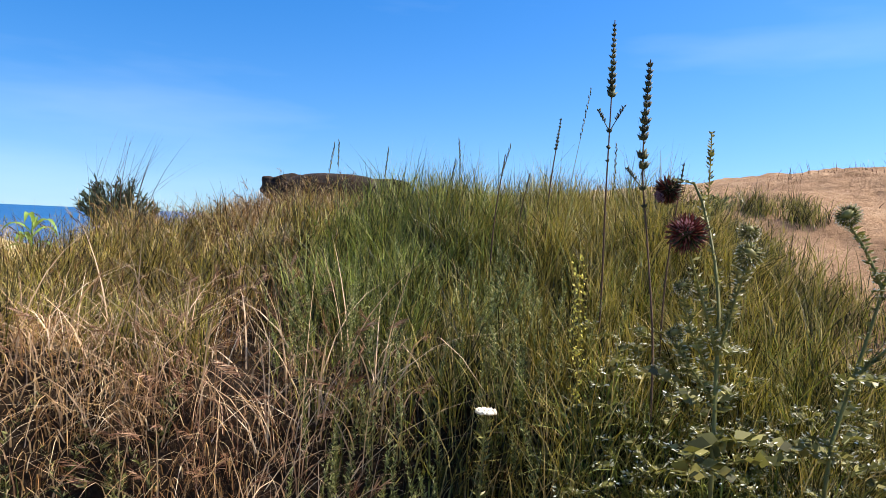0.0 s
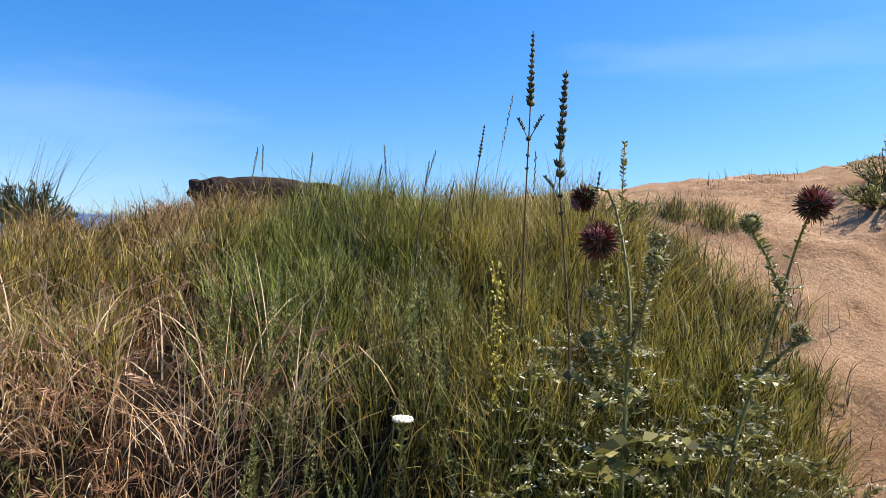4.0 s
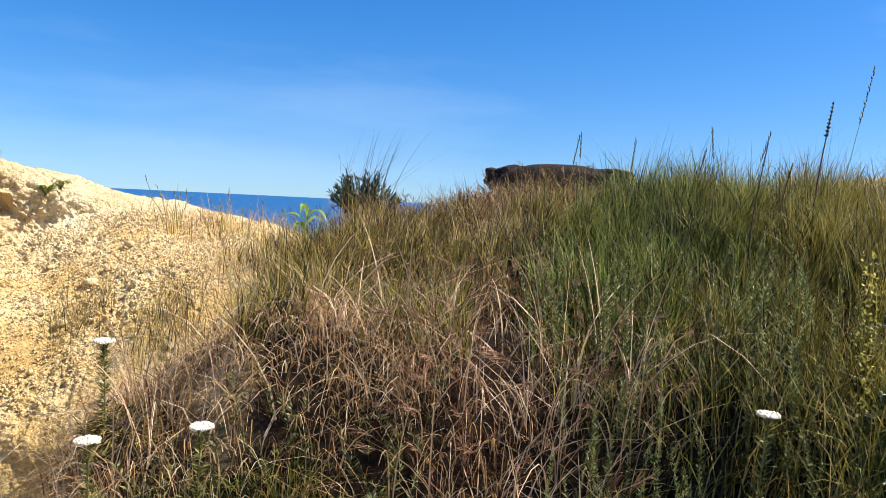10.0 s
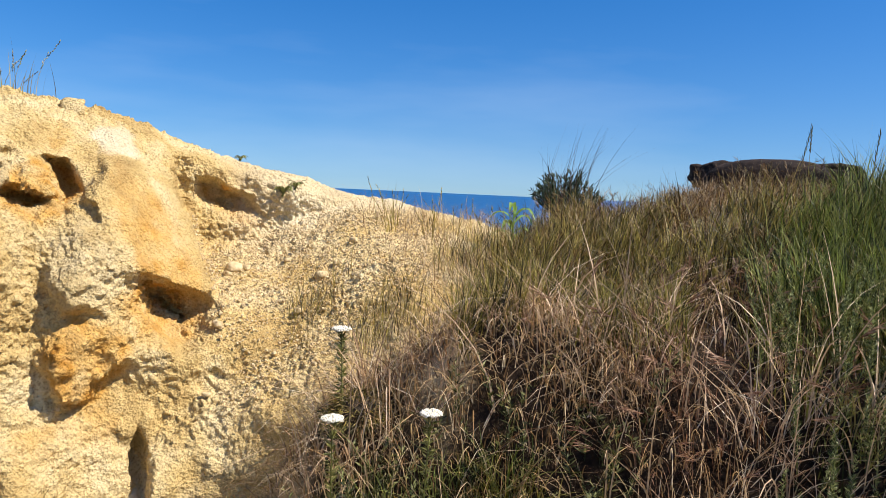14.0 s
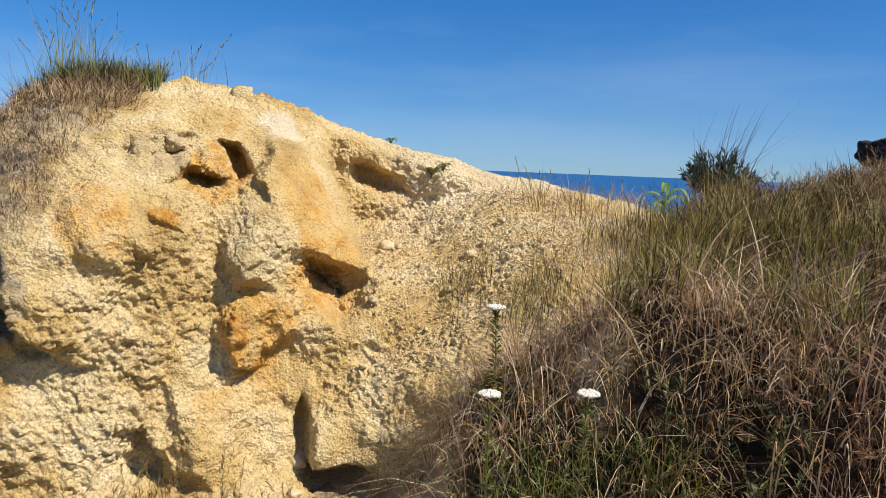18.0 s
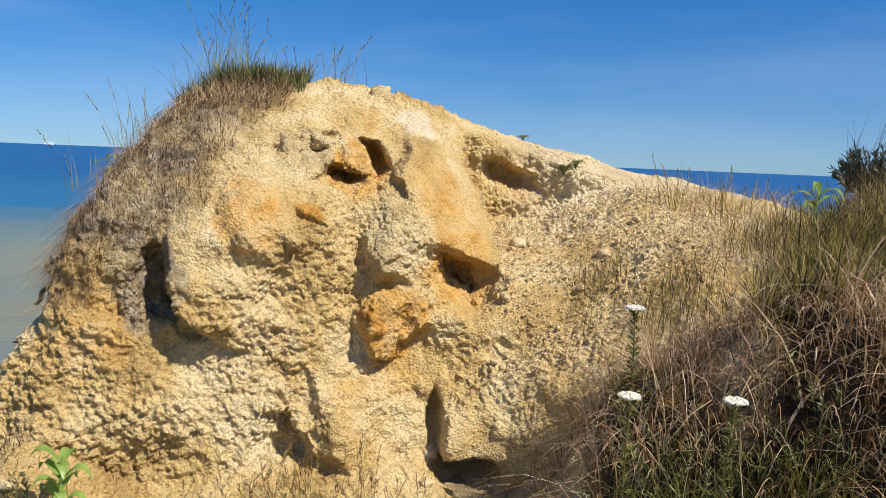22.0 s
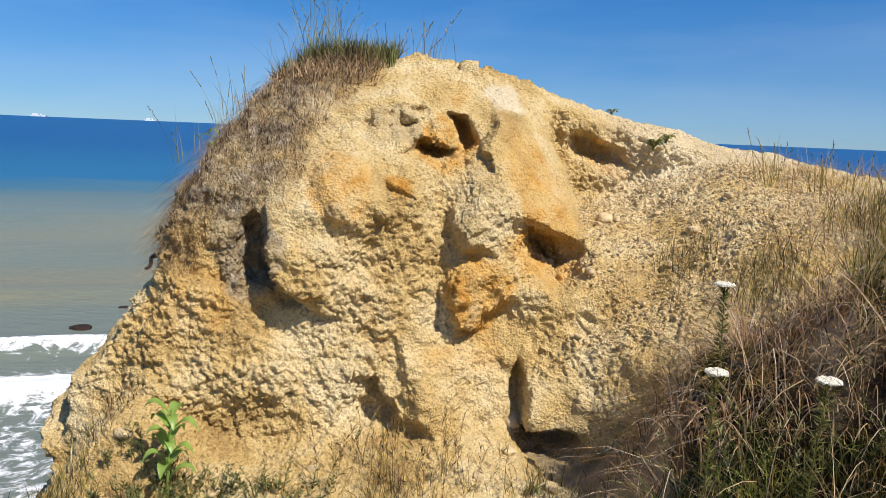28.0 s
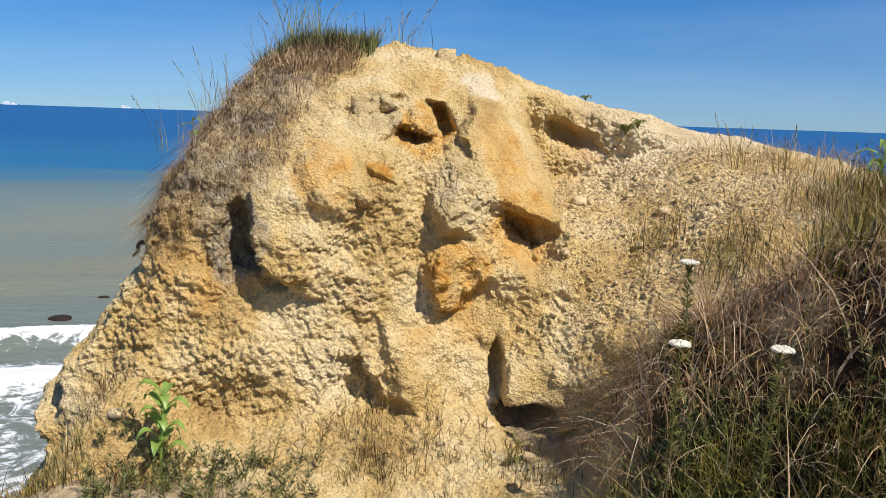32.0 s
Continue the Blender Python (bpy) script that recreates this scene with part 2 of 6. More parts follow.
ROCK, SOIL, SEA = rock_material(), soil_material(), sea_material()
# near-black ends of the grass ramps stand in for shaded gaps between blades
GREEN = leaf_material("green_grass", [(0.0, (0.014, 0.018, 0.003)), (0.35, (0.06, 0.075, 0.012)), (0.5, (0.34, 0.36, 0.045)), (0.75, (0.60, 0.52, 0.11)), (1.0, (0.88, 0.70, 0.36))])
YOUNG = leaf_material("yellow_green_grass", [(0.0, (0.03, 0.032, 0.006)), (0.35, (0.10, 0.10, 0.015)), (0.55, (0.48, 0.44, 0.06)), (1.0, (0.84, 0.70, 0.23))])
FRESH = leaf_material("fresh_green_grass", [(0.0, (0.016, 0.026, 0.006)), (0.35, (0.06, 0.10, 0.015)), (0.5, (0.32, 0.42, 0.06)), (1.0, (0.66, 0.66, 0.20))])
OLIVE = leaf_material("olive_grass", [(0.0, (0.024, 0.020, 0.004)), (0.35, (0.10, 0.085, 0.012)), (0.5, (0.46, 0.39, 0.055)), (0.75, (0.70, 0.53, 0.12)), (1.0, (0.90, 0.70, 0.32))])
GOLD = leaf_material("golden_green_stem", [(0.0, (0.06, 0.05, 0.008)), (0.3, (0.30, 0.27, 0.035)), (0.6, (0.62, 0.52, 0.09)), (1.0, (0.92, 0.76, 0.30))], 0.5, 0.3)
STRAW = leaf_material("dry_straw", [(0.0, (0.040, 0.016, 0.005)), (0.35, (0.18, 0.080, 0.022)), (0.5, (0.38, 0.21, 0.058)), (0.8, (0.62, 0.40, 0.155)), (1.0, (0.90, 0.76, 0.50))], 0.5, 0.25)
PALESTRAW = leaf_material("bleached_straw", [(0.0, (0.30, 0.17, 0.09)), (0.5, (0.64, 0.44, 0.26)), (1.0, (0.88, 0.74, 0.54))], 0.45, 0.15, 0.4, 0.35)
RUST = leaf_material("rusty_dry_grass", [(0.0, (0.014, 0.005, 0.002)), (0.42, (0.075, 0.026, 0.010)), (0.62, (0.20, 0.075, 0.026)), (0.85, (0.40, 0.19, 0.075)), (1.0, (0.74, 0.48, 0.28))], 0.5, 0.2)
LIPSTRAW = leaf_material("sun_bleached_straw", [(0.0, (0.10, 0.045, 0.018)), (0.35, (0.40, 0.235, 0.095)), (0.75, (0.72, 0.51, 0.25)), (1.0, (0.90, 0.76, 0.52))], 0.5, 0.25, 0.4, 0.5)
BROME = leaf_material("pinkish_brome_ear", [(0.0, (0.22, 0.09, 0.05)), (0.5, (0.52, 0.28, 0.16)), (1.0, (0.80, 0.56, 0.38))], 0.5, 0.3)
SAGE = leaf_material("grey_green_leaf", [(0.0, (0.025, 0.045, 0.016)), (0.4, (0.12, 0.145, 0.035)), (0.6, (0.36, 0.38, 0.11)), (1.0, (0.62, 0.62, 0.26))], 0.5, 0.3)
WORM = leaf_material("wormwood_leaf", [(0.0, (0.03, 0.045, 0.012)), (0.4, (0.12, 0.15, 0.04)), (0.7, (0.28, 0.31, 0.09)), (1.0, (0.54, 0.55, 0.24))], 0.5, 0.3, 0.4, 0.5)
LEAF = leaf_material("fresh_leaf", [(0.0, (0.16, 0.28, 0.05)), (0.6, (0.30, 0.44, 0.09)), (1.0, (0.48, 0.58, 0.20))], 0.4, 0.35, 0.5, 0.3)
SCRUB = leaf_material("dark_scrub_leaf", [(0.0, (0.035, 0.06, 0.025)), (0.6, (0.08, 0.12, 0.05)), (1.0, (0.17, 0.21, 0.11))], 0.55, 0.25)
SPINY = leaf_material("thistle_leaf", [(0.0, (0.07, 0.075, 0.018)), (0.6, (0.22, 0.22, 0.055)), (1.0, (0.46, 0.43, 0.15))], 0.5, 0.3, 0.4, 0.6)
SPINE = leaf_material("pale_spine", [(0.0, (0.46, 0.46, 0.29)), (1.0, (0.84, 0.83, 0.66))], 0.4, 0.1, 0.5, 0.2)
DRYSTEM = plain_material("dark_dry_stem", (0.05, 0.03, 0.02), (0.13, 0.08, 0.05), 60, 0.8, 0.001)
CALYX = leaf_material("dark_green_calyx", [(0.0, (0.035, 0.05, 0.02)), (0.7, (0.08, 0.10, 0.035)), (1.0, (0.20, 0.20, 0.06))], 0.6, 0.2)
FLORET = leaf_material("faded_purple_floret", [(0.0, (0.09, 0.014, 0.016)), (0.6, (0.23, 0.050, 0.042)), (1.0, (0.42, 0.17, 0.11))], 0.6, 0.25)
CENTRE = leaf_material("pink_thistle_heart", [(0.0, (0.42, 0.18, 0.26)), (1.0, (0.60, 0.34, 0.40))], 0.6, 0.2)
WHITE = leaf_material("white_petal", [(0.0, (0.72, 0.66, 0.50)), (1.0, (0.90, 0.87, 0.74))], 0.6, 0.2, 0.3, 0.1)
YELLOW = leaf_material("yellow_petal", [(0.0, (0.52, 0.47, 0.07)), (1.0, (0.75, 0.68, 0.16))], 0.6, 0.3, 0.3, 0.3)
DARKROCK = plain_material("dark_lichened_stone", (0.006, 0.005, 0.005), (0.045, 0.026, 0.017), 7, 0.9, 0.03)
ROOTBARK = plain_material("dark_root_bark", (0.025, 0.017, 0.012), (0.07, 0.05, 0.035), 40, 0.9, 0.002)
PEBBLE = plain_material("pale_pebble", (0.40, 0.29, 0.14), (0.72, 0.57, 0.33), 25, 0.9, 0.004)
HULL = plain_material("pale_ship_paint", (0.70, 0.72, 0.75), (0.82, 0.83, 0.85), 0.05, 0.6, 0.01)

# ---- the land: a hollow at the cliff top, a grassy bank, a bare hill, the slope to the sea ----
HUB = (0.2, -0.1)
PHIS = np.array([-35.0, -15, 5, 18, 25.5, 30.8, 36, 50, 62, 75, 88, 102])
RADII = np.array([1.2, 1.8, 2.2, 2.4, 3.0, 3.6, 4.5, 6.0, 9.0])
HEIGHTS = np.array([
    [-0.05, 0.02, 0.08, 0.12, 0.08, -0.50, -2.5, -6.0, -11],
    [-0.05, 0.00, 0.03, 0.04, 0.06, 0.05, -1.0, -5.0, -11],
    [-0.05, 0.00, 0.03, 0.05, 0.08, 0.10, 0.2, -4.0, -11],
    [-0.05, 0.10, 0.20, 0.60, 0.74, 0.72, 0.7, -4.0, -11],
    [-0.05, 0.06, 0.20, 0.78, 0.90, 0.98, 0.9, -3.0, -11],
    [0.00, 0.10, 0.24, 0.82, 0.96, 1.10, 1.12, 0.7, -8],
    [0.00, 0.12, 0.26, 0.80, 0.95, 1.10, 1.22, 1.27, -3],
    [0.05, 0.24, 0.34, 0.70, 0.96, 1.20, 1.44, 1.58, 1.3],
    [0.10, 0.35, 0.40, 0.68, 1.05, 1.32, 1.49, 1.58, 1.55],
    [0.10, 0.35, 0.52, 0.70, 1.08, 1.34, 1.52, 1.76, 2.00],
    [0.02, 0.20, 0.38, 0.52, 0.82, 1.08, 1.44, 1.90, 2.24],
    [0.00, 0.05, 0.19, 0.30, 0.62, 0.96, 1.42, 2.05, 2.55]])


def hermite(xs, rows, v):
    """Smooth curve through rows (k, ...) at xs, at v (n) with one row choice each along the last axis kept."""
    v = np.clip(v, xs[0], xs[-1] - 1e-9)
    i = np.clip(np.searchsorted(xs, v, side="right") - 1, 0, len(xs) - 2)
    slope = np.gradient(rows, xs, axis=0)
    h = (xs[i + 1] - xs[i])
    t = (v - xs[i]) / h
    return i, t, h, slope


def ground(x, y):
    x, y = np.asarray(x, float), np.asarray(y, float)
    shape = x.shape
    x, y = x.ravel(), y.ravel()
    r = np.hypot(x - HUB[0], y - HUB[1])
    phi = np.degrees(np.arctan2(x - HUB[0], y - HUB[1]))
    phi = np.where(phi < -140, phi + 360, phi)
    i, t, h, slope = hermite(RADII, HEIGHTS.T, r)
    a = 2 * t ** 3 - 3 * t ** 2 + 1
    b = t ** 3 - 2 * t ** 2 + t
    c = -2 * t ** 3 + 3 * t ** 2
    d = t ** 3 - t ** 2
    k = np.clip(np.searchsorted(PHIS, phi, side="right") - 1, 0, len(PHIS) - 2)
    u = np.clip((phi - PHIS[k]) / (PHIS[k + 1] - PHIS[k]), 0, 1)
    u = u * u * (3 - 2 * u)

    def at(col):
        return a * HEIGHTS[col, i] + b * h * slope[i, col] + c * HEIGHTS[col, i + 1] + d * h * slope[i + 1, col]
    z = (1 - u) * at(k) + u * at(k + 1)
    z = np.where(r < 1.2, z * smooth(0.2, 1.2, r) - 0.05 * (1 - smooth(0.2, 1.2, r)), z)
    # behind the onlooker the ground stays level; to seaward it falls to the beach
    back = smooth(102, 140, phi) + smooth(-45, -75, phi) * (phi < 0)
    z = z * (1 - back) + back * np.where(phi > 0, 0.3 * smooth(2, 8, r), 0.3 * smooth(2, 8, r) * smooth(-105, -138, phi) - (0.05 + 12 * smooth(4.5, 14, r)) * smooth(-138, -105, phi))
    far = smooth(9, 20, r)
    z = np.where(z > 0.5, z * (1 - 0.3 * far), z - 6 * far * (z < -2))
    p = np.stack([x, y, 0 * x], 1)
    z = z + 0.035 * fbm(p, 0.35, 4, 7) * smooth(72, 84, phi) * smooth(2.4, 3, r) + 0.05 * fbm(p, 0.9, 3, 3) * smooth(0.8, 1.8, r) + (0.018 + 0.02 * smooth(24, 14, phi)) * fbm(p, 0.12, 4, 5)
    return z.reshape(shape)


def axis(lo, a, b, hi, step):
    fine = np.arange(a, b, step)
    g = np.cumsum(step * 1.25 ** np.arange(1, 40))
    return np.concatenate([(a - g[g < a - lo])[::-1], fine, (b + g[g < hi - b])])


gx, gy = axis(-60, -2.6, 7.6, 150, 0.035), axis(-60, -1.2, 6.6, 60, 0.035)
GX, GY = np.meshgrid(gx, gy, indexing="ij")
GZ = ground(GX, GY)
nx, ny = GX.shape
idx = np.arange(nx * ny).reshape(nx, ny)
quads = np.stack([idx[:-1, :-1], idx[1:, :-1], idx[1:, 1:], idx[:-1, 1:]], -1).reshape(-1, 4)
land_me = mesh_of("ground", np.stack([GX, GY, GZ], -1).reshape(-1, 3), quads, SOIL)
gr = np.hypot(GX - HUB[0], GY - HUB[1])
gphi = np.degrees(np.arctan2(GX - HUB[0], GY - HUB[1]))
# humus_shade also paints the shaded hollow face below the bank's lip
for key, val in (("red", smooth(66, 82, gphi) * smooth(175, 120, gphi)), ("humus_shade", np.maximum(smooth(28, 40, gphi) * smooth(96, 88, gphi + 6 * (gr - 2.2)) * smooth(1.0, 1.4, gr) * smooth(4.6, 3.9, gr), smooth(11, 14, gphi) * smooth(60, 40, gphi) * np.maximum(smooth(2.02, 2.12, gr), smooth(30, 36, gphi)) * smooth(2.80, 2.52, gr + 0.25 * fbm(np.stack([GX, GY, 0 * GX], -1).reshape(-1, 3), 0.25, 3, 9).reshape(GX.shape))))):
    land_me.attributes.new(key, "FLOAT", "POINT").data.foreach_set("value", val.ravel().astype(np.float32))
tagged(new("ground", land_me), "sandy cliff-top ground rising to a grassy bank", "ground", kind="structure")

# ---- the sea ----
SEA_Z = -11.0
sr = np.concatenate([np.arange(14, 60, 0.5), np.geomspace(60, 4900, 110)])
sa = np.radians(np.arange(-75, 80, 0.5))
SR, SAA = np.meshgrid(sr, sa, indexing="ij")
sp = np.stack([SR * np.sin(SAA), SR * np.cos(SAA), 0 * SR], -1).reshape(-1, 3)
swell = fbm(sp * np.array([0.35, 1, 1]), 14, 3, 11).reshape(SR.shape)
roll_wave = sum(a * np.exp(-((SR - r0 + 3.0 * swell + (SAA + 0.5) * 10) / w) ** 2) for r0, w, a in ((36, 1.3, 0.5), (44, 1.4, 0.6), (58, 2.0, 0.4), (80, 3, 0.4), (104, 4, 0.4)))
sp[:, 2] = SEA_Z + (0.12 * swell * smooth(400, 60, SR) + roll_wave + 7.0 * smooth(900, 4900, SR)).ravel()
idx = np.arange(SR.size).reshape(SR.shape)
quads = np.stack([idx[:-1, :-1], idx[:-1, 1:], idx[1:, 1:], idx[1:, :-1]], -1).reshape(-1, 4)[:, ::-1]
sea_me = mesh_of("sea", sp, quads, SEA)
foam = np.clip(smooth(52, 30, SR) * 0.44 + sum(a * np.exp(-((SR - r0 - 0.8 + 3.0 * swell + (SAA + 0.5) * 10) / w) ** 2) for r0, w, a in ((36, 1.8, 0.5), (43, 1.6, 0.5), (96, 0.7, 0.2))), 0, 1)
sea_me.attributes.new("foam", "FLOAT", "POINT").data.foreach_set("value", foam.ravel().astype(np.float32))
silt = np.clip(sum(a * np.exp(-((SR - r0 + 9.0 * swell) / w) ** 2) for r0, w, a in ((62, 6, 0.5), (90, 7, 0.35), (125, 10, 0.2))), 0, 1)
sea_me.attributes.new("silt", "FLOAT", "POINT").data.foreach_set("value", silt.ravel().astype(np.float32))
tagged(new("sea", sea_me), "blue sea, muddy and foaming near the shore", "sea", kind="structure")


# ---- the sandstone outcrop ----
STEP = 0.0114
rx, ry, rz = np.arange(-1.95, 2.72, STEP), np.arange(2.2, 4.95, STEP), np.arange(-0.25, 2.0, STEP)


def lump(x, z, cx, cz, wx, wz, turn=0.0):
    c, s = math.cos(radians(turn)), math.sin(radians(turn))
    u, v = (x - cx) * c + (z - cz) * s, -(x - cx) * s + (z - cz) * c
    return (u / wx) ** 2 + (v / wz) ** 2


CREST_X = [-1.3, -1.02, -0.87, -0.5, -0.19, 0.07, 0.41, 0.66, 0.92, 1.29, 1.58, 1.78, 2.22, 2.5, 2.8]
CREST_Z = [1.25, 1.68, 1.80, 1.82, 1.86, 1.83, 1.765, 1.69, 1.615, 1.535, 1.47, 1.415, 1.305, 1.25, 1.10]


def inside(x, z, corners, slopes):
    """How far inside a convex outline, each side weighted by its slope; negative outside."""
    cx, cz = sum(p[0] for p in corners) / len(corners), sum(p[1] for p in corners) / len(corners)
    best = None
    for (ax, az), (bx, bz), k in zip(corners, corners[1:] + corners[:1], slopes):
        nx_, nz_ = az - bz, bx - ax
        length = math.hypot(nx_, nz_)
        sign = 1 if (cx - ax) * nx_ + (cz - az) * nz_ > 0 else -1
        d = sign * ((x - ax) * nx_ + (z - az) * nz_) / length * k
        best = d if best is None else np.minimum(best, d)
    return best


def bulge(x, z, corners, slopes, cap_at):
    """Height of an angular boss with sloping sides."""
    return np.clip(inside(x, z, corners, slopes), 0, cap_at)


def face_depth(x, z):
    """How far back the front of the rock lies at (x, z)."""
    p = np.stack([x, 0 * x, z], -1).reshape(-1, 3)
    n1 = fbm(p, 0.35, 3, 21).reshape(x.shape)
    n2 = fbm(p, 0.12, 4, 25).reshape(x.shape)
    n3 = fbm(p, 0.045, 3, 33).reshape(x.shape)
    xw, zw = x + 0.018 * n1 + 0.016 * n2 + 0.007 * n3, z + 0.014 * n1[:, ::-1] + 0.016 * n2[::-1] - 0.007 * n3
    y = 2.86 + 0.10 * smooth(0.1, 0.7, z) + 0.43 * smooth(1.12, 1.62, z) + 0.55 * smooth(1.5, 1.9, z)
    y = y + 0.20 * smooth(-0.35, 0.15, xw) + 0.22 * smooth(0.15, 0.45, xw) * smooth(0.75, 1.0, z) + 0.72 * smooth(0.42, 0.70, xw) * smooth(0.9, 1.2, z)
    y = np.where(x > 0.3, np.minimum(y, 4.08 + 1.5 * np.maximum(0, z - np.interp(x, CREST_X, CREST_Z) + 0.10)), y)
    edge = np.interp(z, [0.1, 0.3, 0.44, 0.51, 0.62, 0.76, 0.89, 1.08, 1.23, 1.38, 1.48, 1.67, 1.82], [-1.86, -1.78, -1.68, -1.64, -1.55, -1.46, -1.40, -1.36, -1.30, -1.22, -1.13, -1.04, -0.86])
    y = y + 12.0 * np.maximum(0, edge + 0.22 - x + 0.05 * n1 + 0.04 * n2 + 0.02 * n3) ** 1.5
    # the hollow between the main face and the column
    y = y + 0.04 * np.exp(-0.5 * lump(xw, zw, -0.17, 1.03, 0.12, 0.20, 20))
    # the grey block: steep dark flank, gentle front, a slit beneath
    y = y - bulge(xw, zw, ((-0.78, 1.16), (-0.70, 1.215), (-0.55, 1.20), (-0.38, 1.01), (-0.30, 0.80), (-0.47, 0.665), (-0.62, 0.715), (-0.74, 0.80), (-0.79, 0.95)), (2.4, 1.2, 0.35, 0.35, 0.5, 2.6, 3.2, 4.0, 4.5), 0.13)
    y = y + bulge(xw, zw, ((-0.80, 1.17), (-0.91, 1.03), (-0.93, 0.88), (-0.88, 0.80), (-0.75, 0.76), (-0.73, 0.86), (-0.77, 0.97)), (3.0, 2.5, 2.5, 3.0, 3.5, 5.0, 5.0), 0.18)
    y = y + bulge(xw, zw, ((-0.80, 0.80), (-0.70, 0.755), (-0.60, 0.695), (-0.47, 0.685), (-0.455, 0.665), (-0.60, 0.645), (-0.72, 0.69)), (4, 5, 6, 6, 4, 1.6, 1.6), 0.11)
    # the ochre dome and the patch beside it
    y = y - bulge(xw, zw, ((-0.62, 1.32), (-0.48, 1.42), (-0.33, 1.33), (-0.27, 1.18), (-0.40, 1.05), (-0.53, 1.04), (-0.625, 1.19)), (1.4, 0.8, 0.5, 0.6, 0.9, 0.9, 1.8), 0.065)
    y = y - bulge(xw, zw, ((-0.33, 1.27), (-0.16, 1.30), (-0.185, 1.16), (-0.27, 1.205)), (1.6, 0.8, 1.5, 4.0), 0.055)
    # crumbling mass below the recess
    y = y - bulge(xw, zw, ((-1.20, 0.88), (-0.95, 0.82), (-0.80, 0.69), (-0.62, 0.52), (-0.66, 0.25), (-1.20, 0.20), (-1.42, 0.45)), (1.6, 1.6, 0.8, 0.5, 0.4, 0.6, 1.0), 0.07) * (1 + 0.5 * n2)
    # the buttress and its shaded alcove
    y = y - bulge(xw, zw, ((-0.34, 0.50), (-0.19, 0.63), (0.17, 0.60), (0.24, 0.35), (0.14, 0.02), (-0.16, 0.02), (-0.20, 0.27)), (1.2, 0.5, 0.5, 0.8, 1, 1.5, 1.6), 0.11)
    y = y + bulge(xw, zw, ((-0.47, 0.44), (-0.33, 0.45), (-0.22, 0.31), (-0.20, 0.18), (-0.26, 0.05), (-0.42, 0.10), (-0.50, 0.25)), (2.0, 4.0, 5.0, 5.0, 4.0, 1.2, 1.2), 0.16)
    # the column, with a steep flank over a groove
    y = y - bulge(xw, zw, ((0.06, 1.37), (0.14, 1.32), (0.29, 1.11), (0.25, 0.99), (0.17, 0.93), (0.0, 0.95), (-0.065, 1.06), (-0.02, 1.21)), (1.0, 0.7, 0.7, 2.0, 2.0, 2.0, 2.4, 1.2), 0.12)
    y = y + 0.06 * np.exp(-0.5 * lump(xw, zw, -0.06, 1.06, 0.024, 0.09, 12))
    # the ochre knob, undercut at its left and below
    y = y - bulge(xw, zw, ((-0.02, 0.89), (0.08, 0.95), (0.23, 1.00), (0.32, 0.88), (0.26, 0.71), (0.10, 0.575), (-0.01, 0.61), (-0.055, 0.77)), (1.4, 1.0, 1.0, 1.4, 1.6, 3.0, 3.0, 2.0), 0.10)
    y = y + 0.05 * np.exp(-0.5 * lump(xw, zw, -0.08, 0.76, 0.022, 0.09, 5)) + 0.05 * np.exp(-0.5 * lump(xw, zw, 0.05, 0.555, 0.08, 0.022, 10))
    # the smooth facet
    tilt = 3.34 + 1.0 * (x - 0.21) + 0.85 * (z - 1.39) + 0.02 * n1 + 0.004 * n2
    on = smooth(-0.02, 0.035, inside(x + 0.012 * n2, z + 0.010 * n3, ((0.11, 1.39), (0.18, 1.56), (0.36, 1.56), (0.55, 1.34), (0.69, 0.92), (0.48, 0.99), (0.26, 1.10)), (1, 1, 1, 1, 1, 1, 1)))
    y = y * (1 - on) + tilt * on
    # the deep hole beneath it
    y = y + bulge(xw, zw, ((0.24, 1.08), (0.50, 1.005), (0.665, 0.915), (0.60, 0.81), (0.45, 0.72), (0.34, 0.745), (0.335, 0.86), (0.25, 0.96)), (2.8, 2.6, 4.0, 5, 9, 7, 3.5, 3.5), 0.46)
    # pits and pockets under the summit, with an ochre fin between them
    pits = smooth(-0.01, 0.05, inside(xw, zw, ((-0.44, 1.57), (-0.13, 1.60), (-0.08, 1.42), (-0.26, 1.37), (-0.43, 1.44)), (1, 1, 1, 1, 1)))
    y = y + pits * (0.06 * smooth(0.0, 0.5, n2) + 0.05 * smooth(-0.1, 0.4, n3))
    y = y + bulge(xw, zw, ((-0.28, 1.37), (-0.16, 1.45), (-0.065, 1.42), (0.02, 1.39), (-0.08, 1.29)), (6, 8, 5, 4, 4), 0.26)
    y = y + bulge(xw, zw, ((-0.055, 1.565), (0.05, 1.55), (0.115, 1.41), (0.015, 1.29), (-0.015, 1.40)), (5, 6, 6, 4, 4), 0.22)
    # undercut of the ridge
    y = y + bulge(xw, zw, ((0.61, 1.50), (0.77, 1.50), (0.98, 1.39), (1.02, 1.29), (0.82, 1.255), (0.68, 1.36)), (4, 5, 3, 2, 1.5, 2), 0.16)
    ridged = np.abs(fbm(p, 0.5, 3, 29).reshape(x.shape))
    return y + (0.022 * n1 + 0.018 * n2 + 0.045 * (0.35 - ridged)) * (1 - 0.8 * on) + 0.006 * n3


def scree(x, y):
    plane = 0.77 + 0.618 * (x - 0.86) + 0.354 * (y - 3.14)
    sat = 1.08 + 0.28 * (y - 3.0)
    k = 0.12
    hh = np.clip(0.5 + 0.5 * (sat - plane) / k, 0, 1)
    low = sat * (1 - hh) + plane * hh - k * hh * (1 - hh)
    return np.minimum(low, np.interp(x, CREST_X, CREST_Z) - 0.02) - 0.9 * np.maximum(0, y - 4.25) - 0.35 * smooth(2.35, 2.7, x)


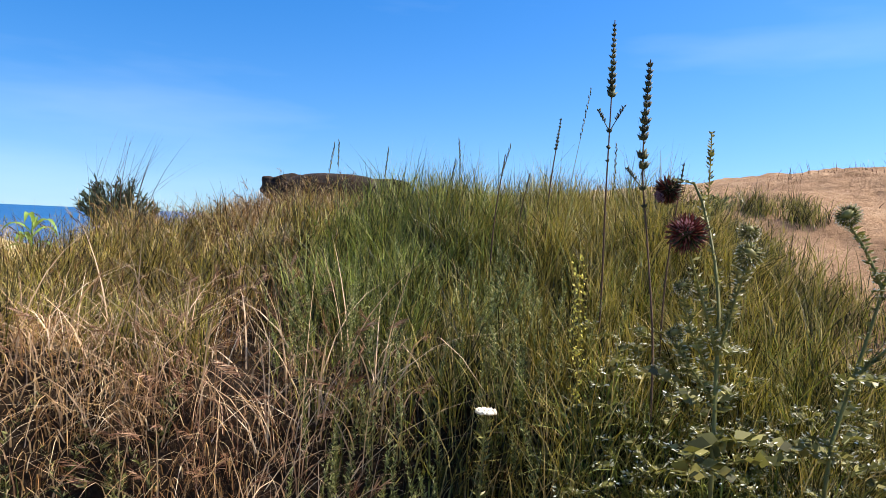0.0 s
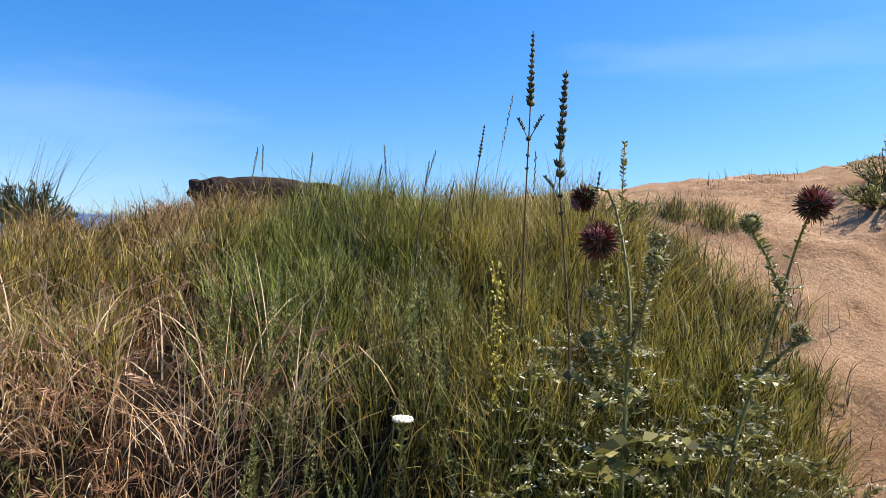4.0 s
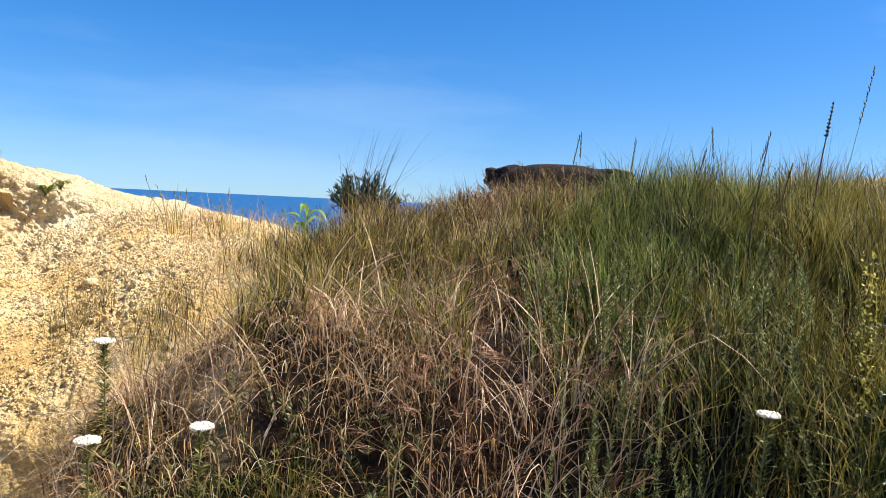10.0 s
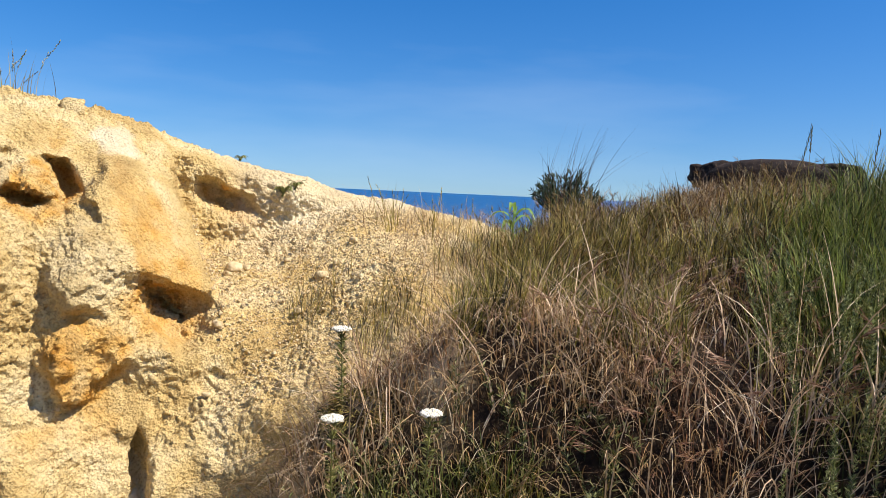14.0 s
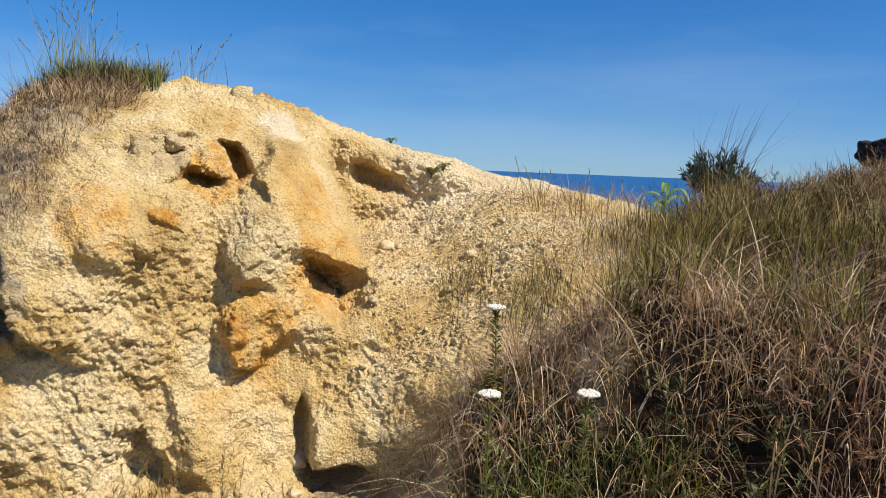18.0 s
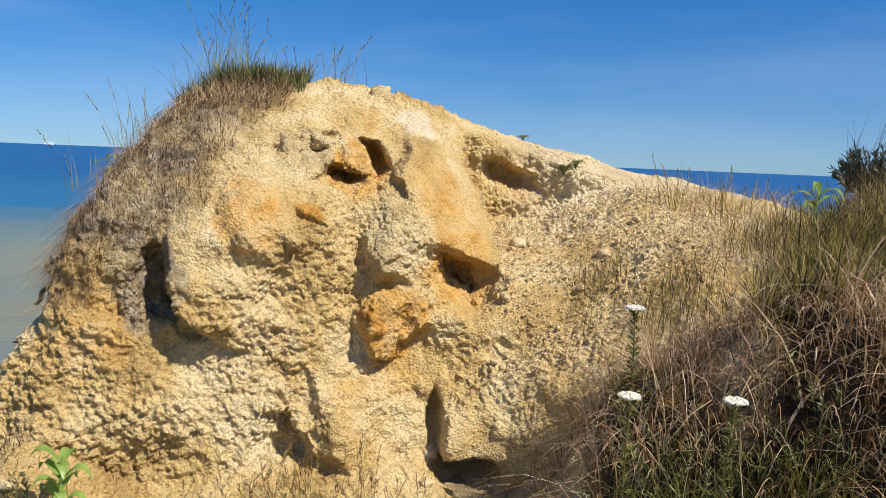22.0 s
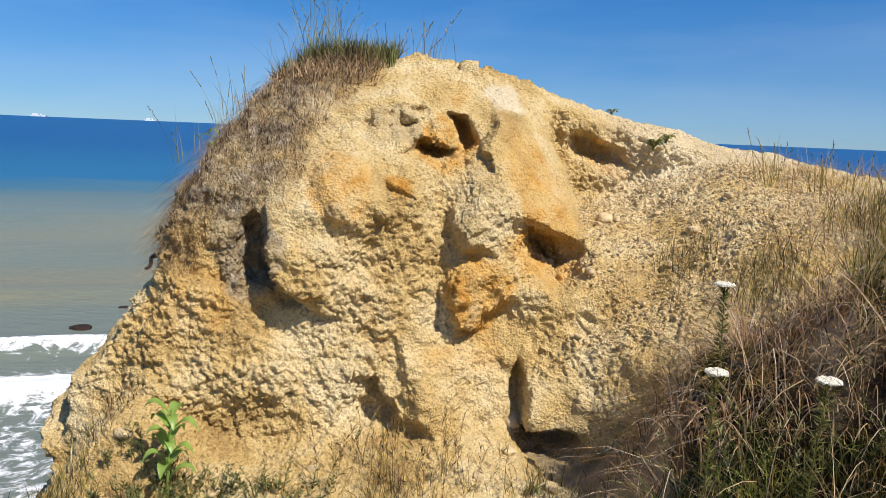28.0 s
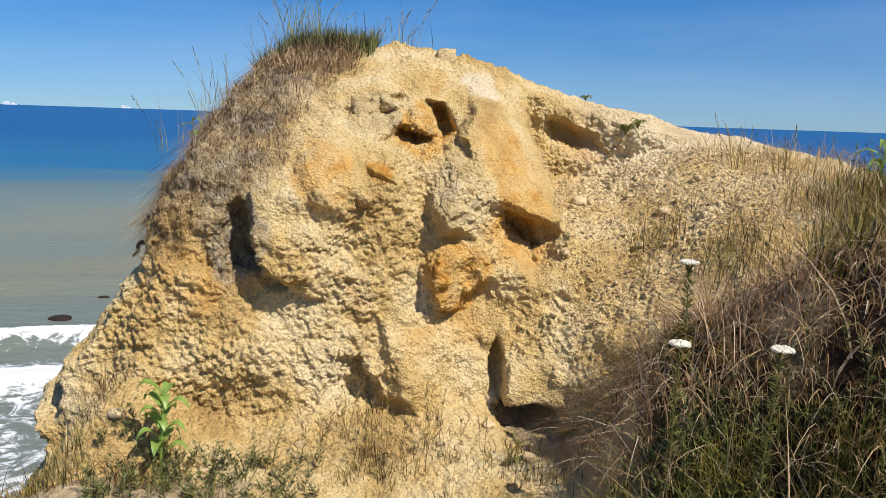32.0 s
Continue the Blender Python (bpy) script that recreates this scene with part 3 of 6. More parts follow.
def talus(x, y):
    """Crumbled slope at the rock's foot, with a shoulder at the cliff edge."""
    z = 0.08 + 0.25 * (y - 2.5) + 0.22 * np.exp(-((x + 1.27) / 0.19) ** 2) * smooth(2.35, 2.72, y) - 1.2 * np.maximum(0, -1.45 - x)
    return z - 0.6 * np.maximum(0, 2.36 - y) - 1.0 * np.maximum(0, x - 0.5) - 0.15 * np.exp(-((x - 0.45) / 0.15) ** 2) * smooth(2.6, 2.9, y)


def smax(a, b, k):
    hh = np.clip(0.5 + 0.5 * (a - b) / k, 0, 1)
    return b * (1 - hh) + a * hh + k * hh * (1 - hh)


XZx, XZz = np.meshgrid(rx, rz, indexing="ij")
XYx, XYy = np.meshgrid(rx, ry, indexing="ij")
p2 = np.stack([XYx, XYy, 0 * XYx], -1).reshape(-1, 3)
n_xy = fbm(p2, 0.3, 4, 41).reshape(XYx.shape)
front = face_depth(XZx, XZz).astype(np.float32)
cap = (np.interp(XYx, CREST_X, CREST_Z) + 0.03 * n_xy - 0.8 * np.maximum(0, XYy - 4.3)).astype(np.float32)
slope = (scree(XYx, XYy) + 0.02 * n_xy).astype(np.float32)
n_xz = fbm(np.stack([XZx, 0 * XZx, XZz], -1).reshape(-1, 3), 0.2, 3, 51).reshape(XZx.shape)
Y3, Z3 = ry[None, :, None].astype(np.float32), rz[None, None, :].astype(np.float32)
field = smax(0.8 * (front[:, None, :] - Y3), 0.8 * (Z3 - cap[:, :, None]), np.float32(0.12))
block_face = (2.90 + 0.35 * np.maximum(0, XZz - 0.35) + 0.10 * smooth(0.75, 0.4, XZx) * smooth(0.2, 0.0, XZz) - 0.45 * smooth(0.55, 1.0, XZx) + 0.05 * n_xz).astype(np.float32)
block_side = (np.interp(XZz, [0.0, 0.24, 0.44, 0.62, 0.80], [0.36, 0.31, 0.275, 0.34, 0.46]) + 0.045 * n_xz).astype(np.float32)
block = smax(smax(0.85 * (Z3 - slope[:, :, None]), 0.8 * (block_face[:, None, :] - Y3), np.float32(0.08)), (block_side - XZx.astype(np.float32))[:, None, :] + 0 * Y3, np.float32(0.06))
field = np.minimum(field, block)
heap = (talus(XYx, XYy) + 0.035 * n_xy).astype(np.float32)
field = -smax(-field, -0.85 * (Z3 - heap[:, :, None]), np.float32(0.04))
X3 = rx[:, None, None].astype(np.float32)
for cx, cy, cz, ax, ay, az in ((0.44, 2.98, 0.14, 0.15, 0.34, 0.085), (0.29, 3.06, 0.36, 0.035, 0.17, 0.14)):
    cut = (np.sqrt(((X3 - cx) / ax) ** 2 + ((Y3 - cy) / ay) ** 2 + ((Z3 - cz) / az) ** 2) - 1) * min(ax, ay, az)
    field = smax(field, -cut, np.float32(0.02))
    del cut
del block


def surface(f, xs, ys, zs):
    """Vertices and quads of the zero surface of the grid f (surface nets)."""
    ins = f < 0
    count = np.zeros(tuple(n - 1 for n in f.shape), np.int8)
    for i in (0, 1):
        for j in (0, 1):
            for k in (0, 1):
                count += ins[i:f.shape[0] - 1 + i, j:f.shape[1] - 1 + j, k:f.shape[2] - 1 + k]
    cell = np.argwhere((count > 0) & (count < 8))
    index = np.full(count.shape, -1, np.int32)
    index[tuple(cell.T)] = np.arange(len(cell))
    corner = np.array([(i, j, k) for i in (0, 1) for j in (0, 1) for k in (0, 1)])
    vals = np.stack([f[tuple((cell + c).T)] for c in corner], 1).astype(float)
    total, hits = np.zeros((len(cell), 3)), np.zeros(len(cell))
    for a in range(8):
        for b in range(a + 1, 8):
            if np.abs(corner[a] - corner[b]).sum() != 1:
                continue
            m = (vals[:, a] < 0) != (vals[:, b] < 0)
            t = vals[m, a] / (vals[m, a] - vals[m, b])
            total[m] += corner[a] + t[:, None] * (corner[b] - corner[a])
            hits[m] += 1
    pos = cell + total / hits[:, None]
    verts = np.stack([xs[0] + pos[:, 0] * (xs[1] - xs[0]), ys[0] + pos[:, 1] * (ys[1] - ys[0]), zs[0] + pos[:, 2] * (zs[1] - zs[0])], 1)
    faces = []
    for ax in range(3):
        lo = [slice(1, -1)] * 3
        hi = [slice(1, -1)] * 3
        lo[ax], hi[ax] = slice(0, -1), slice(1, None)
        a, b = ins[tuple(lo)], ins[tuple(hi)]
        e = np.argwhere(a != b)
        flip = a[tuple(e.T)]
        off = np.ones(3, int)
        off[ax] = 0
        e = e + off
        u, v = [q for q in range(3) if q != ax]
        du, dv = np.eye(3, dtype=int)[u], np.eye(3, dtype=int)[v]
        q = np.stack([index[tuple((e - du - dv).T)], index[tuple((e - dv).T)], index[tuple(e.T)], index[tuple((e - du).T)]], 1)
        if ax == 1:
            flip = ~flip
        q[~flip] = q[~flip][:, ::-1]
        faces.append(q[(q >= 0).all(1)])
    return verts, np.concatenate(faces)


rv, rf = surface(field, rx, ry, rz)
del field


def finer(v, f):
    """Each quad split into four."""
    e = np.sort(np.stack([f, np.roll(f, -1, 1)], -1).reshape(-1, 2), 1)
    key, inv = np.unique(e[:, 0].astype(np.int64) * len(v) + e[:, 1], return_inverse=True)
    mid = (v[key // len(v)] + v[key % len(v)]) / 2
    m = inv.reshape(-1, 4) + len(v)
    c = np.arange(len(f)) + len(v) + len(mid)
    q = np.concatenate([np.stack([f[:, k], m[:, k], c, m[:, k - 1]], 1) for k in range(4)])
    return np.concatenate([v, mid, v[f].mean(1)]), q


def vertex_normals(v, f):
    d = np.cross(v[f[:, 2]] - v[f[:, 0]], v[f[:, 3]] - v[f[:, 1]])
    n = np.stack([np.bincount(f.ravel(), np.repeat(d[:, k], 4), len(v)) for k in range(3)], 1)
    return n / np.maximum(np.linalg.norm(n, axis=1, keepdims=True), 1e-12)


mid = rv[rf].mean(1)
fn = vertex_normals(rv, rf)[rf].mean(1)
seen = (mid[:, 2] > -0.24) & (mid[:, 1] < 4.45) & ((fn[:, 1] < 0.25) | (fn[:, 2] > 0.5))
used, inv = np.unique(rf[seen], return_inverse=True)
rv, rf = finer(rv[used], inv.reshape(-1, 4))
nrm = vertex_normals(rv, rf)
# crumbly relief: clods with sharp creases, calmer on the broad facets
def clods(p, scale, seed):
    """Distance to the nearest of scattered centres, in units of scale."""
    q = np.asarray(p, float) / scale + 13.1 * seed
    c = np.floor(q).astype(np.int64)
    best = np.full(len(q), 9.0)
    for dx in (-1, 0, 1):
        for dy in (-1, 0, 1):
            for dz in (-1, 0, 1):
                i, j, k = c[:, 0] + dx, c[:, 1] + dy, c[:, 2] + dz
                h = ((i * 73856093) ^ (j * 19349663) ^ (k * 83492791) ^ (seed * 2654435761)) & 0xFFFFFFFF
                h = (h ^ (h >> 13)) * 1274126177 & 0xFFFFFFFF
                h = h ^ (h >> 15)
                d = (i + (h & 1023) / 1023.0 - q[:, 0]) ** 2 + (j + ((h >> 10) & 1023) / 1023.0 - q[:, 1]) ** 2 + (k + ((h >> 20) & 1023) / 1023.0 - q[:, 2]) ** 2
                best = np.minimum(best, d)
    return np.sqrt(best)


calm = smooth(-0.02, 0.06, inside(rv[:, 0], rv[:, 2], ((0.11, 1.39), (0.18, 1.56), (0.36, 1.56), (0.55, 1.34), (0.69, 0.92), (0.48, 0.99), (0.26, 1.10)), (1, 1, 1, 1, 1, 1, 1))) * (rv[:, 1] < 3.9)
calm = np.maximum(calm, 0.6 * smooth(1.2, 0.5, lump(rv[:, 0], rv[:, 2], -0.46, 1.22, 0.14, 0.17)))
rough_amt = 1 - 0.78 * calm
patchy = 0.45 + 0.8 * smooth(-0.5, 0.6, fbm(rv, 0.3, 2, 69))
wob = rv + 0.020 * np.stack([fbm(rv, 0.05, 2, 91), fbm(rv, 0.05, 2, 93), fbm(rv, 0.05, 2, 95)], 1)
amp = 0.012 * fbm(rv, 0.15, 4, 61, 0.55) + (0.009 * fbm(rv, 0.05, 3, 65, 0.6) + 0.019 * (0.5 - clods(wob, 0.026, 5)) + 0.007 * fbm(rv, 0.014, 1, 68)) * patchy
rv = rv + nrm * (amp * rough_amt)[:, None]
nrm = vertex_normals(rv, rf)
vx, vz = rv[:, 0] + 0.04 * fbm(rv, 0.15, 3, 71), rv[:, 2] + 0.04 * fbm(rv, 0.15, 3, 75)
patches = ((0.38, 1.22, 0.13, 0.32, 32, 0.62), (-0.50, 1.24, 0.12, 0.16, 20, 0.8), (0.10, 0.76, 0.15, 0.18, 0, 0.95), (-0.05, 1.40, 0.15, 0.11, 0, 0.95),
           (-0.24, 1.24, 0.07, 0.05, 0, 1.0), (0.41, 0.93, 0.20, 0.13, -25, 0.9), (0.84, 1.36, 0.20, 0.08, -22, 0.8), (-1.08, 0.74, 0.2, 0.16, 0, 0.45), (0.05, 0.5, 0.2, 0.08, 0, 0.35),
           (0.02, 1.64, 0.04, 0.10, 0, 0.5), (-0.36, 0.66, 0.04, 0.2, 20, 0.3))
ochre = np.zeros(len(rv))
for cx, cz, wx, wz, turn, a in patches:
    ochre = np.maximum(ochre, a * smooth(1.35, 0.55, lump(vx, vz, cx, cz, wx, wz, turn)))
ochre = np.clip(ochre * (0.75 + 0.6 * fbm(rv, 0.08, 3, 83)), 0, 1)
# crown crust, then painted shade in the recess left of the grey block
crust_shade = np.maximum(smooth(-0.55, -0.85, vx - 0.35 * (vz - 1.3)) * smooth(1.0, 1.2, vz), 0.9 * smooth(1.3, 0.7, lump(vx, vz, -0.86, 0.95, 0.13, 0.22)))
crust_shade = np.maximum(crust_shade, 0.45 * smooth(1.3, 0.5, lump(vx, vz, -0.28, 1.5, 0.14, 0.10)))
# the column's duller shading, put into the colour
crust_shade = np.maximum(crust_shade, 0.2 * smooth(1.2, 0.6, lump(vx, vz, 0.08, 1.14, 0.14, 0.20)))
crust_shade = np.clip(crust_shade * (0.75 + 0.5 * fbm(rv, 0.1, 3, 81)), 0, 1)
pale = 0.55 * smooth(1.3, 0.4, lump(vx, vz, 0.26, 1.64, 0.1, 0.1)) + 0.35 * smooth(0.7, 1.0, vx) * smooth(3.6, 4.1, rv[:, 1])


def split_faces(me_verts, faces, masks):
    """Indices of faces by the first mask that holds their middle, the rest last."""
    mid = me_verts[faces].mean(1)
    left = np.ones(len(faces), bool)
    for m in masks:
        hit = left & m(mid)
        left &= ~hit
        yield faces[hit]
    yield faces[left]


outcrop = thing("sandstone_outcrop", "crumbling yellow sandstone outcrop with hollows and ochre patches", "rock", (0, 3.5, 0))
PIECES = (
    ("scree_slope", "pale gravelly slope beside the rock", lambda m: (m[:, 2] < scree(m[:, 0], m[:, 1]) + 0.09) & (m[:, 0] > 0.62) & (m[:, 2] > 0.72)),
    ("foot_slope", "crumbled sandy slope at the rock's foot", lambda m: m[:, 2] < talus(m[:, 0], m[:, 1]) + 0.05),
    ("right_block", "pitted block over a dark cave", lambda m: (m[:, 0] > 0.30) & (m[:, 2] < 0.72) & (m[:, 1] < 3.45)),
    ("grey_block", "grey weathered block", lambda m: (lump(m[:, 0], m[:, 2], -0.72, 0.92, 0.29, 0.32) < 1) & (m[:, 1] < 3.4)),
    ("ochre_knob", "orange ochre knob", lambda m: (lump(m[:, 0], m[:, 2], 0.11, 0.67, 0.14, 0.16) < 1) & (m[:, 1] < 3.5)),
    ("smooth_facet", "smooth ochre facet", lambda m: (lump(m[:, 0], m[:, 2], 0.40, 1.20, 0.16, 0.36, 32) < 1) & (m[:, 1] < 4.2)),
)
attrs = {"ochre": ochre, "crust_shade": crust_shade, "pale": np.clip(pale, 0, 1)}
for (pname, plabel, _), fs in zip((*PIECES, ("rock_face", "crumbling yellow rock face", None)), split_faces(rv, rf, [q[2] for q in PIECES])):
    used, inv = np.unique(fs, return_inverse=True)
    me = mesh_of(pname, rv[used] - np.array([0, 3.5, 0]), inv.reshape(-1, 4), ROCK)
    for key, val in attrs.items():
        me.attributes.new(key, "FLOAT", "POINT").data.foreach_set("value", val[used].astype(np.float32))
    me.normals_split_custom_set_from_vertices(nrm[used])
    part(pname, me, outcrop, plabel)

# the highest point of the rock over each spot, to set plants and stones on it
CELL = 0.025
tg = np.full((200, 130), -9.0)
ti, tj = ((rv[:, 0] + 2.0) / CELL).astype(int), ((rv[:, 1] - 2.15) / CELL).astype(int)
np.maximum.at(tg, (np.clip(ti, 0, 199), np.clip(tj, 0, 129)), rv[:, 2])


def top(x, y):
    x, y = np.asarray(x, float), np.asarray(y, float)
    i, j = ((x + 2.0) / CELL).astype(int), ((y - 2.15) / CELL).astype(int)
    ok = (i >= 0) & (i < 200) & (j >= 0) & (j < 130)
    return np.maximum(ground(x, y), np.where(ok, tg[np.clip(i, 0, 199), np.clip(j, 0, 129)], -9.0))


def foot_z(x, y):
    return np.maximum(ground(x, y), talus(np.asarray(x, float), np.asarray(y, float)))


# ---- plants: shared shapes ----
def unit(v):
    return v / np.maximum(np.linalg.norm(v, axis=-1, keepdims=True), 1e-9)


class Shape:
    """Gathers strips, leaflets, tubes and spindles into one mesh."""

    def __init__(self):
        self.v, self.f3, self.f4, self.n, self.slot, self.s3, self.s4 = [], [], [], 0, 0, [], []

    def _add(self, verts, f3=None, f4=None):
        verts = np.asarray(verts, float).reshape(-1, 3)
        if f3 is not None and len(f3):
            self.f3.append(np.asarray(f3) + self.n)
            self.s3.append(np.full(len(f3), self.slot, np.int32))
        if f4 is not None and len(f4):
            self.f4.append(np.asarray(f4) + self.n)
            self.s4.append(np.full(len(f4), self.slot, np.int32))
        self.v.append(verts)
        self.n += len(verts)
        return self

    def blades(self, base, height, width, lean, droop=0.3, segs=3, r=None):
        """Tapered, bent blades from their feet: height, width (n), lean (n, 2) as a share of the height."""
        r = r or rng
        n = len(base)
        height, width = np.broadcast_to(height, n), np.broadcast_to(width, n)
        a = r.uniform(0, 2 * np.pi, n)
        side = np.stack([np.cos(a), np.sin(a), 0 * a], 1)
        s = np.linspace(0, 1, segs + 1)
        out = np.zeros((n, 2 * segs + 1, 3))
        for k, t in enumerate(s):
            c = base + np.concatenate([lean * (height * t ** 1.7)[:, None], (height * (t - droop * t ** 2.5 * np.minimum(1, np.linalg.norm(lean, axis=1))))[:, None]], 1)
            w = (width * (1 - t ** 1.5) * 0.5)[:, None] * side
            if k < segs:
                out[:, 2 * k], out[:, 2 * k + 1] = c - w, c + w
            else:
                out[:, 2 * segs] = c
        o = (np.arange(n) * (2 * segs + 1))[:, None]
        quads = np.concatenate([o + np.array([[2 * k, 2 * k + 1, 2 * k + 3, 2 * k + 2]]) for k in range(segs - 1)]) if segs > 1 else None
        tris = o + np.array([[2 * segs - 2, 2 * segs - 1, 2 * segs]])
        return self._add(out, tris, quads)

    def leaflets(self, base, way, length, width, sag=0.0, r=None):
        """Pointed leaflets from base along way."""
        r = r or rng
        n = len(base)
        way = unit(way)
        length, width = np.broadcast_to(length, n)[:, None], np.broadcast_to(width, n)[:, None]
        side = unit(np.cross(way, unit(r.normal(size=(n, 3)))))
        down = np.array([0, 0, -1.0])
        mid = base + way * length * 0.45 + down * length * sag * 0.25
        tip = base + way * length + down * length * sag
        v = np.stack([base, mid - side * width * 0.5, mid + side * width * 0.5, tip], 1)
        o = (np.arange(n) * 4)[:, None]
        return self._add(v, None, o + np.array([[0, 1, 3, 2]]))

    def tube(self, pts, radii, sides=6):
        pts = np.asarray(pts, float)
        radii = np.broadcast_to(radii, len(pts))
        d = unit(np.gradient(pts, axis=0))
        ref = np.array([0.31, 0.95, 0.05]) if abs(d[0][1]) < 0.9 else np.array([1.0, 0.1, 0])
        u = unit(np.cross(d, ref))
        w = np.cross(d, u)
        a = np.linspace(0, 2 * np.pi, sides, endpoint=False)
        ring = pts[:, None] + radii[:, None, None] * (np.cos(a)[None, :, None] * u[:, None] + np.sin(a)[None, :, None] * w[:, None])
        k = len(pts)
        i = np.arange(k * sides).reshape(k, sides)
        q = np.stack([i[:-1], np.roll(i[:-1], -1, 1), np.roll(i[1:], -1, 1), i[1:]], -1).reshape(-1, 4)
        return self._add(ring, None, q)

    def spindles(self, base, way, length, radius, sides=5):
        """Small seed-like bodies, thickest at two fifths of their length."""
        n = len(base)
        way = unit(way)
        length, radius = np.broadcast_to(length, n)[:, None], np.broadcast_to(radius, n)[:, None]
        u = unit(np.cross(way, np.array([0.3, 0.5, 0.81])))
        w = np.cross(way, u)
        a = np.linspace(0, 2 * np.pi, sides, endpoint=False)
        ring = [base + way * length * 0.4 + radius * (math.cos(t) * u + math.sin(t) * w) for t in a]
        v = np.stack([base, *ring, base + way * length], 1)
        o = (np.arange(n) * (sides + 2))[:, None]
        f = np.array([[0, 1 + (k + 1) % sides, 1 + k] for k in range(sides)] + [[sides + 1, 1 + k, 1 + (k + 1) % sides] for k in range(sides)])
        return self._add(v, (o[:, None] + f[None]).reshape(-1, 3))

    def mesh(self, name, mat, smooth_shade=True):
        me = mesh_of(name, np.concatenate(self.v), [np.concatenate(g) for g in (self.f3, self.f4) if g], mat, smooth_shade)
        if isinstance(mat, (list, tuple)):
            me.polygons.foreach_set("material_index", np.concatenate([*self.s3, *self.s4]))
        return me


def sow(n, phi, r, keep=None):
    """n feet spread over a sector of the land round the hollow, degrees and metres."""
    a = np.radians(rng.uniform(*phi, n))
    q = np.sqrt(rng.uniform(r[0] ** 2, r[1] ** 2, n))
    x, y = HUB[0] + q * np.sin(a), HUB[1] + q * np.cos(a)
    if keep is not None:
        m = keep(x, y, q, np.degrees(a)) > rng.uniform(0, 1, n)
        x, y = x[m], y[m]
    return np.stack([x, y, ground(x, y) - 0.01], 1)


def clumpy(x, y, scale, seed):
    return fbm(np.stack([x, y, 0 * x], 1), scale, 2, seed)


def leans(n, spread, bias=(0.0, 0.0)):
    return rng.normal(0, spread, (n, 2)) + np.array(bias)


def sward(name, label, mat, base, height, width, spread, bias=(0, 0), droop=0.3, segs=3):
    n = len(base)
    drift = np.stack([clumpy(base[:, 0], base[:, 1], 0.28, 181), clumpy(base[:, 0], base[:, 1], 0.28, 185)], 1)
    rise = np.clip(1 + 0.35 * clumpy(base[:, 0], base[:, 1], 0.22, 189) + 0.35 * clumpy(base[:, 0], base[:, 1], 0.07, 187), 0.3, 2.0)
    sh = Shape().blades(base, rng.uniform(*height, n) * rise, rng.uniform(*width, n), leans(n, spread, bias) + 0.3 * drift, droop, segs)
    return tagged(new(name, sh.mesh(name, mat)), label, "grass", kind="stuff")


# ---- grass of the bank ----
def green_zone(x, y, r, phi):
    return smooth(47, 54, phi + 6 * clumpy(x, y, 0.5, 91)) * smooth(106, 98, phi + 13 * (r - 2.3) + 3 * clumpy(x, y, 0.4, 95)) * (0.25 + 0.75 * smooth(2.0, 2.7, r)) * smooth(-0.9, 0.2, clumpy(x, y, 0.18, 93))


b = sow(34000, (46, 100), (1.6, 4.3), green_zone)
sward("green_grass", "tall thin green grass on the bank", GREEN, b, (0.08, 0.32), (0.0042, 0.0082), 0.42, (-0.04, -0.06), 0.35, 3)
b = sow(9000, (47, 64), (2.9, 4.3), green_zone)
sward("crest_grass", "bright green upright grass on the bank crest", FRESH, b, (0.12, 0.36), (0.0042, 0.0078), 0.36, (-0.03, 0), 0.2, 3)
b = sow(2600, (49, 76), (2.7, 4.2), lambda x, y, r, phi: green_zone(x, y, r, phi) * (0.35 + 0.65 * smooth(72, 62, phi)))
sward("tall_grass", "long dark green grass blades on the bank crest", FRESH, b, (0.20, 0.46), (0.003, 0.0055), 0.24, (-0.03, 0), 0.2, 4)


def olive_zone(x, y, r, phi):
    left = (1 - smooth(38, 43, phi) * smooth(3.5, 3.1, r)) * smooth(23, 28, phi) * smooth(52, 46, phi) * smooth(2.45, 2.75, r) * smooth(4.9, 4.3, r) * smooth(-0.3, 0.25, clumpy(x, y, 0.35, 103))
    right = smooth(56, 63, phi) * smooth(104, 96, phi + 13 * (r - 2.3)) * smooth(-0.7, 0.3, clumpy(x, y, 0.3, 105))
    return np.maximum(left, right)


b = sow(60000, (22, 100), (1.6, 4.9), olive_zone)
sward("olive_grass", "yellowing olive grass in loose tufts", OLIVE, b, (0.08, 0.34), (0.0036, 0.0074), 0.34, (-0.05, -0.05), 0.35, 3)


def rust_zone(x, y, r, phi):
    low = 0.5 * smooth(54, 60, phi) * smooth(93, 86, phi) * smooth(3.0, 2.3, r)
    return np.maximum(smooth(12, 16, phi) * smooth(64, 50, phi + 3 * clumpy(x, y, 0.4, 113)) * smooth(2.56, 2.38, r - 0.45 * smooth(37, 42, phi) - 0.35 * smooth(38, 42, phi) * smooth(52, 47, phi)), low) * smooth(-0.5, 0.4, clumpy(x, y, 0.2, 115)) * (1 - 0.93 * smooth(38, 33, phi) * smooth(2.46, 2.40, r))


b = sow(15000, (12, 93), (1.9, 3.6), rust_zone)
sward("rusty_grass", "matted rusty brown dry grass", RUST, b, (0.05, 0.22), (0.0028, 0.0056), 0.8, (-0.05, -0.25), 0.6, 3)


def straw_zone(x, y, r, phi):
    return np.maximum(0.8 * smooth(26, 31, phi) * smooth(54, 46, phi) * smooth(2.6, 3.0, r), 0.5 * smooth(24, 28, phi) * smooth(80, 60, phi) * smooth(2.65, 2.95, r)) * smooth(-0.9, 0.2, clumpy(x, y, 0.25, 121))


